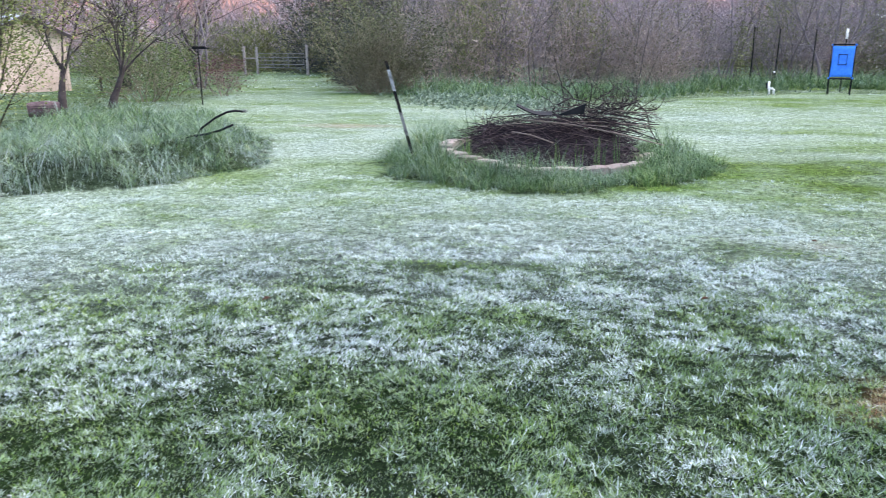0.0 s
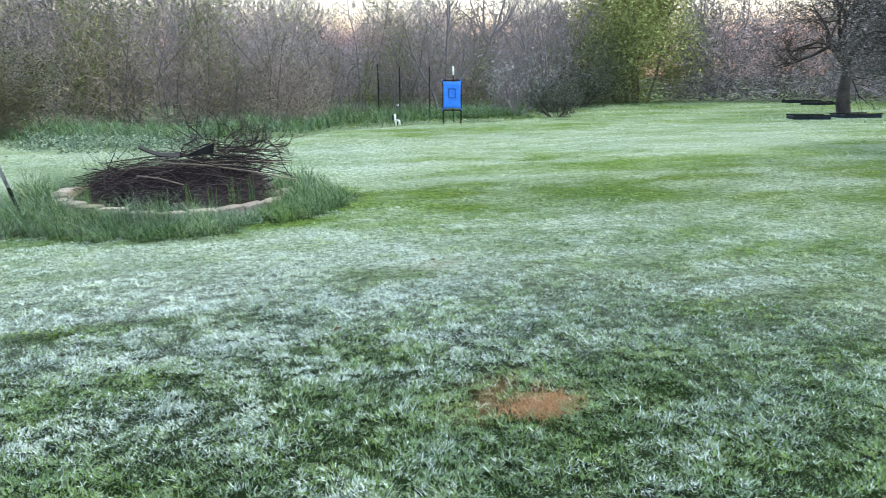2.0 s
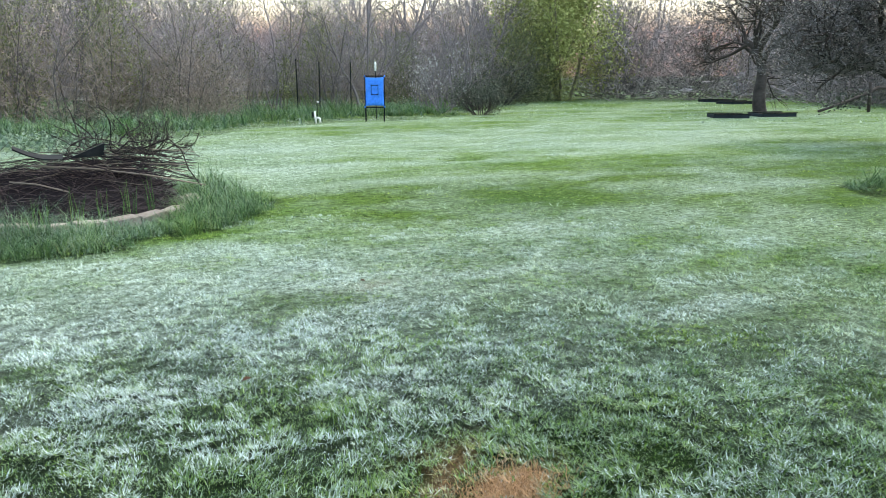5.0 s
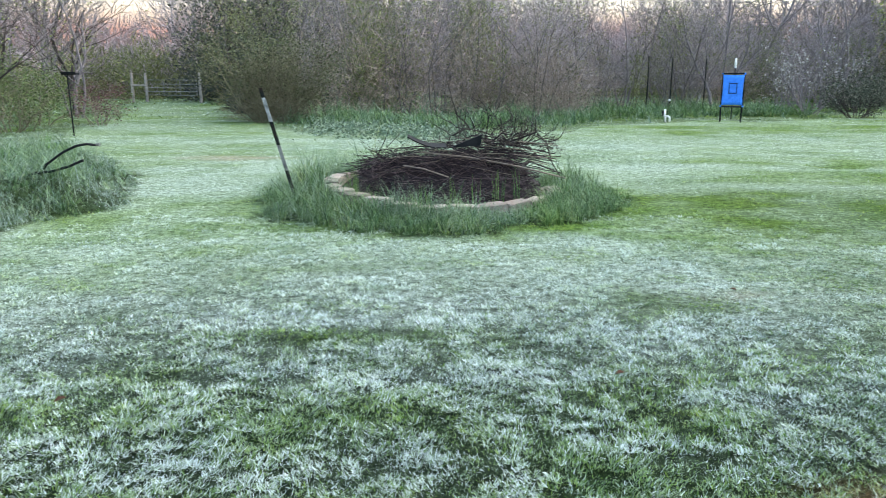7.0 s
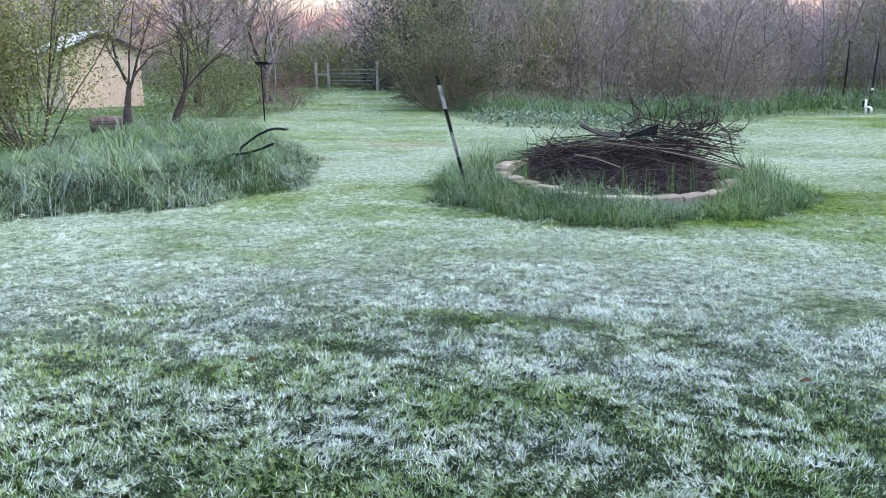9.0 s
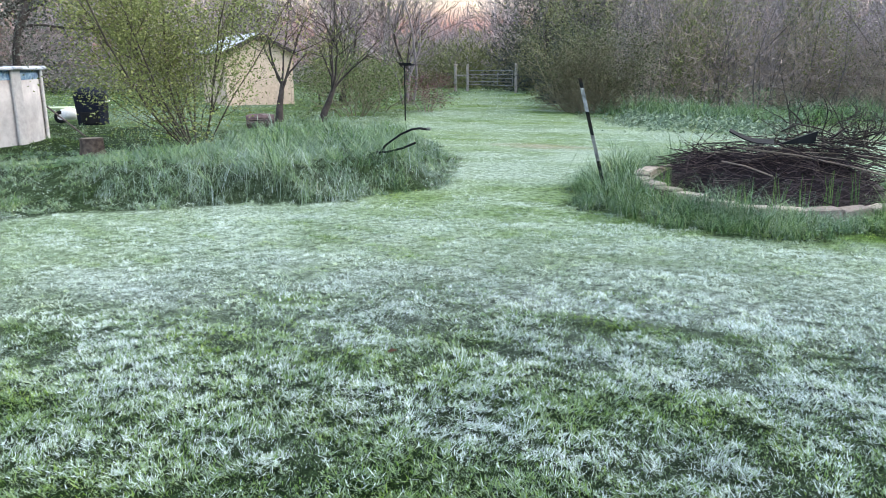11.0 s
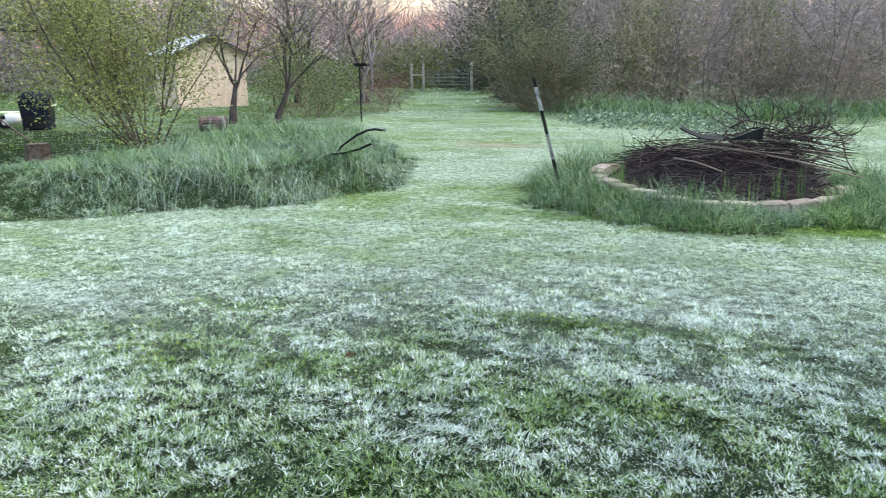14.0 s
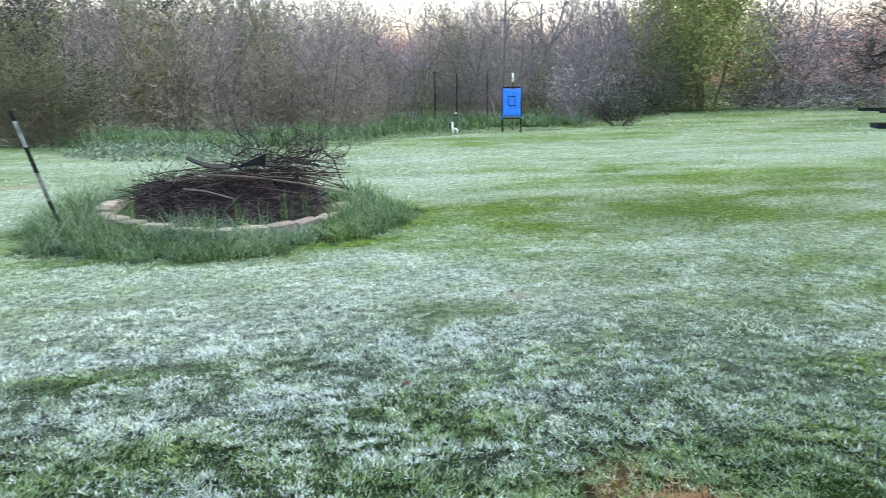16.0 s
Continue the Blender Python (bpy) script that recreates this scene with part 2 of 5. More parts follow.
BARK_GREY = worn("grey_bark", [(0.3, (0.085, 0.075, 0.075)), (0.7, (0.17, 0.15, 0.15))], 3.0, 0.9, 0.8)
BARK_DARK = worn("dark_bark", [(0.3, (0.028, 0.023, 0.022)), (0.7, (0.068, 0.058, 0.055))], 3.0, 0.9, 0.9)
BARK_YOUNG = worn("young_bark", [(0.3, (0.05, 0.043, 0.036)), (0.7, (0.11, 0.095, 0.08))], 3.0, 0.9, 0.7)
BARK_MAUVE = worn("mauve_twigs", [(0.3, (0.125, 0.110, 0.116)), (0.7, (0.22, 0.195, 0.205))], 1.2, 0.9, 0.4)
BARK_BROWN = worn("brown_twigs", [(0.3, (0.16, 0.13, 0.115)), (0.7, (0.28, 0.23, 0.205))], 1.2, 0.9, 0.4)
BARK_OLIVE = worn("olive_twigs", [(0.3, (0.105, 0.098, 0.068)), (0.7, (0.20, 0.185, 0.13))], 1.2, 0.9, 0.4)
BRUSH = worn("cut_brush", [(0.3, (0.016, 0.012, 0.014)), (0.7, (0.046, 0.035, 0.039))], 2.0, 0.85, 0.4)
TWIG = worn("mauve_brown_twigs", [(0.3, (0.060, 0.045, 0.050)), (0.7, (0.12, 0.09, 0.095))], 4.0, 0.85, 0.3)
STICK = worn("dry_sticks", [(0.3, (0.12, 0.10, 0.09)), (0.7, (0.22, 0.18, 0.155))], 4.0, 0.85, 0.4)
LEAF_SPRING = leafy("spring_leaves", (0.12, 0.15, 0.055), (0.225, 0.255, 0.10))
LEAF_OLIVE = leafy("olive_leaves", (0.046, 0.056, 0.030), (0.12, 0.135, 0.072))
LEAF_BUD = leafy("budding_leaves", (0.09, 0.11, 0.04), (0.20, 0.22, 0.09))
LEAF_DARK = leafy("evergreen_leaves", (0.03, 0.04, 0.03), (0.095, 0.11, 0.085))
LEAF_GREY = leafy("grey_green_leaves", (0.075, 0.085, 0.075), (0.17, 0.185, 0.165))
LEAF_LIME = leafy("lime_leaves", (0.16, 0.19, 0.065), (0.31, 0.335, 0.13))
LEAF_HAZE = leafy("mauve_buds", (0.13, 0.115, 0.115), (0.24, 0.21, 0.20))
LEAF_FRESH = leafy("fresh_hazy_leaves", (0.105, 0.122, 0.058), (0.215, 0.235, 0.115))
LEAF_DUSK = leafy("dusky_buds", (0.055, 0.052, 0.055), (0.15, 0.142, 0.145))
LEAF_GREEN = leafy("mid_green_leaves", (0.045, 0.078, 0.030), (0.12, 0.165, 0.065))
LEAF_EVER = leafy("deep_grey_green_leaves", (0.028, 0.036, 0.032), (0.078, 0.088, 0.08))
LEAF_RED = leafy("russet_leaves", (0.09, 0.035, 0.044), (0.17, 0.075, 0.085))
LEAF_WHITE = leafy("pale_blossom", (0.22, 0.23, 0.21), (0.42, 0.43, 0.41))
LEAF_DOCK = leafy("broad_weeds", (0.030, 0.075, 0.028), (0.085, 0.15, 0.055), 0.14)
WOODS = leafy("far_woods", (0.17, 0.15, 0.16), (0.35, 0.31, 0.325), 0.0, 0.9)
WOODS_BROWN = leafy("thicket_brown", (0.195, 0.158, 0.135), (0.39, 0.315, 0.27), 0.0, 0.9)
WOODS_GREEN = leafy("far_woods_green", (0.085, 0.10, 0.05), (0.20, 0.22, 0.105), 0.0, 0.9)
BLOCK = worn("tan_block", [(0.3, (0.22, 0.185, 0.165)), (0.7, (0.37, 0.32, 0.29))], 7.0, 0.92, 0.8, stain=(0.13, 0.12, 0.105), random_spread=0.5)
ASH = worn("ash_soil", [(0.3, (0.02, 0.017, 0.017)), (0.7, (0.055, 0.045, 0.045))], 6.0, 0.95, 0.8)
BLACK_PLASTIC = worn("black_plastic", [(0.3, (0.007, 0.008, 0.009)), (0.7, (0.018, 0.019, 0.021))], 5.0, 0.8, 0.15)
NAVY_PLASTIC = worn("dark_bin_plastic", [(0.3, (0.006, 0.008, 0.014)), (0.7, (0.014, 0.018, 0.028))], 4.0, 0.8, 0.1)
POST_GREEN = worn("dark_green_steel", [(0.3, (0.006, 0.009, 0.008)), (0.7, (0.016, 0.020, 0.019))], 12.0, 0.8, 0.3, stain=(0.03, 0.02, 0.016))
POST_WHITE = worn("chipped_white_paint", [(0.3, (0.20, 0.22, 0.23)), (0.7, (0.36, 0.38, 0.38))], 14.0, 0.8, 0.3, stain=(0.10, 0.11, 0.11))
BLUE = worn("blue_fabric", [(0.3, (0.0, 0.19, 0.74)), (0.7, (0.002, 0.235, 0.86))], 2.0, 0.8, 0.1)
POST_GREY = worn("dirty_grey_paint", [(0.3, (0.10, 0.11, 0.11)), (0.7, (0.20, 0.21, 0.20))], 14.0, 0.8, 0.3, stain=(0.06, 0.06, 0.06))
WHITE_PVC = worn("white_pvc", [(0.3, (0.68, 0.69, 0.66)), (0.7, (0.82, 0.82, 0.80))], 6.0, 0.4, 0.05)
WEATHERED = worn("weathered_wood", [(0.3, (0.20, 0.18, 0.165)), (0.7, (0.36, 0.33, 0.30))], 5.0, 0.9, 0.6)
GALV = worn("galvanised_tube", [(0.3, (0.17, 0.18, 0.18)), (0.7, (0.28, 0.29, 0.29))], 6.0, 0.8, 0.1)
POOL_WALL = worn("cream_pool_panel", [(0.3, (0.435, 0.420, 0.420)), (0.7, (0.465, 0.450, 0.450))], 0.7, 0.8, 0.05, stain=(0.425, 0.408, 0.405))
POOL_POST = worn("beige_pool_post", [(0.3, (0.435, 0.425, 0.425)), (0.7, (0.465, 0.455, 0.455))], 1.5, 0.8, 0.08)
POOL_RIM = worn("grey_pool_coping", [(0.3, (0.32, 0.35, 0.39)), (0.7, (0.42, 0.45, 0.49))], 2.5, 0.6, 0.1)
LINER = worn("blue_tile_liner", [(0.35, (0.05, 0.14, 0.28)), (0.5, (0.14, 0.28, 0.42)), (0.65, (0.34, 0.46, 0.55))], 11.0, 0.4, 0.05, fine=2.0)
WATER = worn("pool_water", [(0.3, (0.02, 0.10, 0.12)), (0.7, (0.03, 0.14, 0.16))], 0.8, 0.06, 0.05)
RUST_RED = worn("red_painted_steel", [(0.3, (0.12, 0.030, 0.026)), (0.7, (0.18, 0.050, 0.042))], 4.0, 0.8, 0.2, stain=(0.09, 0.03, 0.025))
CREAM = worn("cream_siding", [(0.3, (0.54, 0.415, 0.325)), (0.7, (0.63, 0.495, 0.395))], 1.2, 0.85, 0.15)
ROOFING = worn("grey_roofing", [(0.3, (0.12, 0.12, 0.13)), (0.7, (0.22, 0.22, 0.24))], 2.5, 0.85, 0.4)
METAL_ROOF = worn("pale_metal_roof", [(0.3, (0.28, 0.31, 0.35)), (0.7, (0.40, 0.43, 0.47))], 1.5, 0.45, 0.1)
STUMP_SIDE = worn("stump_bark", [(0.3, (0.045, 0.033, 0.028)), (0.7, (0.14, 0.105, 0.088))], 14.0, 0.95, 1.0)
STUMP_TOP = worn("cut_wood", [(0.3, (0.13, 0.10, 0.085)), (0.7, (0.22, 0.18, 0.155))], 12.0, 0.9, 0.4)
LOGWOOD = worn("pinkish_log_bark", [(0.3, (0.06, 0.042, 0.046)), (0.7, (0.15, 0.108, 0.112))], 6.0, 0.95, 1.0)
CART_GREEN = worn("faded_green_paint", [(0.3, (0.30, 0.40, 0.22)), (0.7, (0.45, 0.54, 0.34))], 3.0, 0.6, 0.2)
DARK_GREEN = worn("dark_trough_plastic", [(0.3, (0.012, 0.018, 0.022)), (0.7, (0.026, 0.034, 0.042))], 3.0, 0.8, 0.2)
SOIL = worn("potting_soil", [(0.3, (0.02, 0.018, 0.014)), (0.7, (0.05, 0.045, 0.035))], 12.0, 0.95, 0.8)
GLASSY = worn("clear_plastic_jug", [(0.3, (0.07, 0.08, 0.075)), (0.7, (0.14, 0.155, 0.15))], 8.0, 0.35, 0.1)
DEAD_LEAF = worn("dead_leaf", [(0.3, (0.045, 0.022, 0.015)), (0.7, (0.10, 0.05, 0.034))], 30.0, 0.8, 0.3)


# ---- ground and its cover ----
PIT = (0.08, 8.35)
EDGE_Y = [-4.0, 0.0, 2.0, 3.0, 4.7, 5.7, 6.3, 7.5, 8.6, 10.7, 13.0, 16.0, 18.5, 24.0, 34.0, 60.0]
EDGE_X = [-14.0, -10.0, -7.6, -6.3, -6.0, -5.0, -3.9, -3.4, -3.5, -4.5, -6.0, -8.2, -9.4, -10.5, -14.0, -22.0]
STRIP_X = [-30.0, -9.0, -6.0, -4.5, -3.0, 0.0, 3.0, 6.0, 12.0, 20.0, 30.0, 60.0]
STRIP_Y = [60.0, 33.0, 23.0, 19.5, 17.5, 17.3, 19.5, 22.2, 24.0, 33.0, 46.0, 75.0]


def smooth_step(a, b, v):
    t = np.clip((v - a) / (b - a), 0, 1)
    return t * t * (3 - 2 * t)


def spot(x, y, cx, cy, rx, ry=None, turn=0.0):
    """A soft round patch: 1 in its middle, 0 outside."""
    ry = rx if ry is None else ry
    c, s = math.cos(turn), math.sin(turn)
    u, v = ((x - cx) * c + (y - cy) * s) / rx, (-(x - cx) * s + (y - cy) * c) / ry
    return 1 - smooth_step(0.35, 1.25, np.hypot(u, v) + 0.35 * (rough(x, y, 0.35 * min(rx, ry) + 0.08, 3) - 0.5))


def inside_tall(x, y):
    """How far inside the unmown left part, in metres."""
    return np.interp(y, EDGE_Y, EDGE_X) + 0.5 * (rough(x, y, 0.8, 5) - 0.5) - x


def height(x, y):
    """The ground: nearly level, a low hummock under the tall grass."""
    x, y = np.asarray(x, float), np.asarray(y, float)
    far = 1 - smooth_step(25, 60, np.hypot(x, y))
    h = 0.035 * (rough(x, y, 1.7, 1) - 0.5) + 0.05 * (rough(x, y, 5.0, 2) - 0.5)
    inn = inside_tall(x, y)
    h += 0.30 * smooth_step(0.0, 1.2, inn) * (1 - smooth_step(2.5, 5.0, inn)) * smooth_step(4.4, 6.0, y) * (1 - smooth_step(10, 14, y))
    r = np.hypot(x - PIT[0], y - PIT[1])
    h = h * smooth_step(1.3, 2.2, r) + 0.03 * (1 - smooth_step(1.6, 2.2, r))
    h -= 0.22 * (1 - smooth_step(1.10, 1.22, r))
    h -= 0.07 * spot(x, y, 6.3, 11.75, 0.5, 0.35)
    return h * far


def tall_height(x, y):
    """Length of the uncut grass at a place, 0 on the mown lawn."""
    x, y = np.asarray(x, float), np.asarray(y, float)
    inn = inside_tall(x, y)
    t = np.where(inn > 0, 0.13 + 0.24 * smooth_step(0, 0.7, inn) * (1 - smooth_step(3.2, 5.5, inn)) * smooth_step(4.2, 5.4, y) * (1 - smooth_step(13, 18, y)) * smooth_step(-0.86, -0.77, np.arctan2(x, y + 0.1)), 0)
    r = np.hypot(x - PIT[0], y - PIT[1]) + 0.35 * (rough(x, y, 0.5, 8) - 0.5)
    left, back = x < PIT[0] - 0.9, y > PIT[1] + 0.3
    ring = np.where((r > 1.36) & (r < 2.05), 0.27 + 0.10 * rough(x, y, 0.4, 9) + np.where(left & back, 0.16, 0.0), 0)
    strip = np.where(y > np.interp(x, STRIP_X, STRIP_Y) + 1.2 * (rough(x, y, 1.2, 4) - 0.5), 0.30, 0)
    tuft = np.where(np.hypot((x - 11.2) / 2.4, (y - 5.3) / 1.5) < 0.8 + 0.4 * rough(x, y, 0.5, 6), 0.36, 0)
    return np.maximum(np.maximum(t, ring), np.maximum(strip, tuft))


def frost_at(x, y):
    """How thickly the rime lies, 0 to 1."""
    x, y = np.asarray(x, float), np.asarray(y, float)
    f = 0.55 + 0.14 * (rough(x, y, 1.5, 11) - 0.5) + 0.16 * (rough(x, y, 0.42, 12) - 0.5) + 0.24 * (rough(x * 0.28, y, 0.4, 16) - 0.5) + 0.26 * (rough(x, y, 0.15, 13) - 0.5) + 0.34 * (rough(x * 0.45, y, 0.22, 15) - 0.5) + 0.16 * (rough(x, y, 0.06, 14) - 0.5)
    f += 0.10 * spot(x, y, -0.3, 5.2, 3.0, 1.4) + 0.24 * spot(x, y, 5.0, 15.0, 4.5, 2.2) + 0.26 * spot(x, y, 11.5, 13.3, 5.0, 2.0) + 0.11 * spot(x, y, -1.5, 14.0, 3.5, 1.3)
    f += 0.34 * spot(x, y, -2.2, 15.9, 2.4, 0.5) + 0.3 * spot(x, y, -4.0, 11.2, 0.5, 0.35) + 0.14 * spot(x, y, -3.2, 9.5, 1.2, 2.2) + 0.11 * spot(x, y, 12.0, 16.0, 6.0, 2.6)
    f -= 0.25 * smooth_step(1.2, 3.6, x) * (1 - smooth_step(9.5, 12.0, y)) + 0.10 * smooth_step(3.0, 8.0, x)
    f -= 0.14 * spot(x, y, 5.5, 10.4, 4.5, 0.55) + 0.10 * spot(x, y, 8.5, 8.3, 4.0, 1.0, -0.25) + 0.14 * spot(x, y, 2.9, 7.4, 1.4, 0.9)
    f -= 0.35 * spot(x, y, 11.2, 5.3, 3.0, 2.0) + 0.22 * spot(x, y, -3.0, 13.2, 2.0, 0.9) + 0.25 * spot(x, y, 6.3, 11.75, 0.6, 0.4) + 0.14 * spot(x, y, 9.0, 19.5, 7.0, 1.8)
    for cx, cy, rx, ry in ((-0.85, 1.95, 0.60, 0.28), (-0.3, 1.85, 0.62, 0.26), (-0.45, 1.65, 0.55, 0.3), (-2.5, 1.25, 0.55, 0.35), (-0.18, 2.85, 0.32, 0.22), (-3.47, 2.42, 0.35, 0.2), (-1.28, 3.23, 0.22, 0.14), (1.16, 2.79, 0.34, 0.22), (0.8, 2.4, 0.30, 0.18), (-0.55, 2.75, 0.3, 0.3), (-0.4, 3.8, 0.8, 0.16), (-2.8, 1.8, 0.3, 0.2), (1.75, 2.0, 0.6, 0.45), (-1.7, 2.75, 0.5, 0.22), (1.4, 4.3, 0.6, 0.3)):
        f -= 0.40 * spot(x, y, cx, cy, rx, ry)
    for cx, cy, rx, ry in ((0.45, 1.55, 0.35, 0.2), (-1.29, 2.5, 0.4, 0.18), (-2.12, 1.55, 0.4, 0.2), (-2.4, 2.15, 0.4, 0.2), (-0.7, 4.0, 0.9, 0.15), (-1.43, 1.95, 0.3, 0.16), (-0.7, 2.36, 0.4, 0.12), (-3.6, 3.3, 0.9, 0.35), (1.43, 3.05, 0.42, 0.12), (1.05, 2.52, 0.3, 0.12), (0.0, 2.4, 0.5, 0.15), (0.1, 3.25, 0.7, 0.16)):
        f += 0.34 * spot(x, y, cx, cy, rx, ry)
    f -= 0.25 * (1 - smooth_step(1.3, 2.9, y)) - 0.08 * smooth_step(2.6, 4.0, y)
    f += smooth_step(4.0, 6.5, y) * (0.42 * (rough(x * 0.45, y, 0.42, 41) - 0.5) + 0.46 * (rough(x * 0.4, y, 1.1, 42) - 0.5)) + 0.07 * spot(x, y, -0.5, 4.4, 4.0, 1.0)
    r = np.hypot(x - PIT[0], y - PIT[1])
    f -= 0.4 * (1 - smooth_step(1.9, 2.7, r))
    f -= 0.2 * smooth_step(0, 1.5, inside_tall(x, y)) + 0.15 * smooth_step(15, 26, y)
    f -= 0.15 * smooth_step(-0.5, 1.5, y - np.interp(x, STRIP_X, STRIP_Y))
    return np.clip(f, 0, 1)


def dry_at(x, y):
    d = 0.45 * spot(x, y, 1.58, 2.10, 0.34, 0.24) * (rough(x, y, 0.07, 72) > 0.42) + 0.22 * spot(x, y, -3.3, 12.4, 1.2, 0.4) * (rough(x, y, 0.14, 73) > 0.42) + spot(x, y, 1.65, 1.95, 0.11, 0.085) + 0.8 * spot(x, y, 1.68, 2.03, 0.15, 0.12) * (rough(x, y, 0.05, 71) > 0.5) + 0.25 * spot(x, y, 2.02, 4.6, 0.2, 0.1)
    d += 0.30 * spot(x, y, -3.6, 12.6, 1.0, 0.4)
    return np.clip(d, 0, 1)


def axis(lo, hi, fine_lo, fine_hi, step):
    """Steps that are fine in the middle and widen to the horizon."""
    mid = np.arange(fine_lo, fine_hi + 1e-6, step)
    up = fine_hi + np.cumsum(step * 1.35 ** np.arange(1, 60))
    down = fine_lo - np.cumsum(step * 1.35 ** np.arange(1, 60))
    return np.concatenate([down[down > lo][::-1], mid, up[up < hi]])


gx, gy = axis(-1800, 1800, -14, 16, 0.16), axis(-1800, 1800, -6, 24, 0.16)
X, Y = np.meshgrid(gx, gy)
nx, ny = len(gx), len(gy)
i, j = np.meshgrid(np.arange(nx - 1), np.arange(ny - 1))
base = (j * nx + i).ravel()
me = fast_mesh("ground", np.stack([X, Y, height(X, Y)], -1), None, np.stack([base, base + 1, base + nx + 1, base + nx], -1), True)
# shade painted by distance: dark, rime-poor turf near the viewer and under long grass
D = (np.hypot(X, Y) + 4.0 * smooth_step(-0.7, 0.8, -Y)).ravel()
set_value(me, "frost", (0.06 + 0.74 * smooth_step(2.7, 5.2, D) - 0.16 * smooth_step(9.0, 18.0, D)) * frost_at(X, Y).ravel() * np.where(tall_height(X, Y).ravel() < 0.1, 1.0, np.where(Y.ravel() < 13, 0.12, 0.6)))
set_value(me, "unshaded", smooth_step(2.9, 7.0, D) * (1 - 0.3 * smooth_step(1.5, 3.5, X) * (1 - smooth_step(8.0, 11.0, Y))).ravel() * np.where(tall_height(X, Y).ravel() < 0.1, 1.0, np.where(Y.ravel() < 13, 0.12, 0.55)) * (np.hypot(X - PIT[0], Y - PIT[1]).ravel() > 1.3))
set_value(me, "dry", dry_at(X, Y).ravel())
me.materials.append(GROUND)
tagged(new("ground", me), "level grassy yard, turf painted shade-dark near the viewer, under patchy rime", "ground", kind="structure")

rng = np.random.default_rng(7)


def blades(name, x, y, length, width, lean, way, frost, dry, levels, mat, label, lift=0.0, flop=0.0):
    """One mesh of bent, tapering grass blades; levels of cross pieces; flop: how much of the lean begins at the root."""
    n = len(x)
    z = height(x, y) - 0.005 + lift
    side = np.stack([-np.sin(way + rng.normal(0, 0.6, n)), np.cos(way + rng.normal(0, 0.6, n)), np.zeros(n)], -1)
    ahead = np.stack([np.cos(way), np.sin(way), np.zeros(n)], -1)
    rows = []
    for k in range(levels + 1):
        u = k / levels
        bend = lean * (flop + (1 - flop) * u ** 1.6)
        c = np.stack([x, y, z], -1) + ahead * (length * np.sin(bend) * u)[:, None]
        c[:, 2] += length * u * np.cos(bend * 0.9)
        w = (width * (1 - u ** 1.5) / 2)[:, None]
        rows += [c] if k == levels else [c - side * w, c + side * w]
    per = len(rows)
    v = np.stack(rows, 1).reshape(-1, 3)
    b = np.arange(n)[:, None] * per
    quads = np.concatenate([b + np.array([2 * k, 2 * k + 1, 2 * k + 3, 2 * k + 2]) for k in range(levels - 1)]) if levels > 1 else None
    tris = b + np.array([2 * levels - 2, 2 * levels - 1, 2 * levels])
    me = fast_mesh(name, v, tris, quads)
    up = np.concatenate([[k / levels] * (1 if k == levels else 2) for k in range(levels + 1)])
    set_value(me, "frost", (np.clip(frost[:, None] * ((0.04 + 1.25 * up[None] ** 1.5) if levels > 1 else (0.5 + 0.8 * up[None])), 0, 0.95)).ravel())
    set_value(me, "dry", np.repeat(dry, per))
    me.materials.append(mat)
    return tagged(new(name, me), label, "grass", kind="stuff")


def scatter(count, near, far, power, lo=-76.0, hi=72.0):
    """Places over a fan of the yard, thinning with distance."""
    u = rng.random(count)
    p = 2 - power
    d = (near ** p + u * (far ** p - near ** p)) ** (1 / p)
    a = np.radians(rng.uniform(lo, hi, count))
    return 0.15 + d * np.sin(a), -0.4 + d * np.cos(a), d


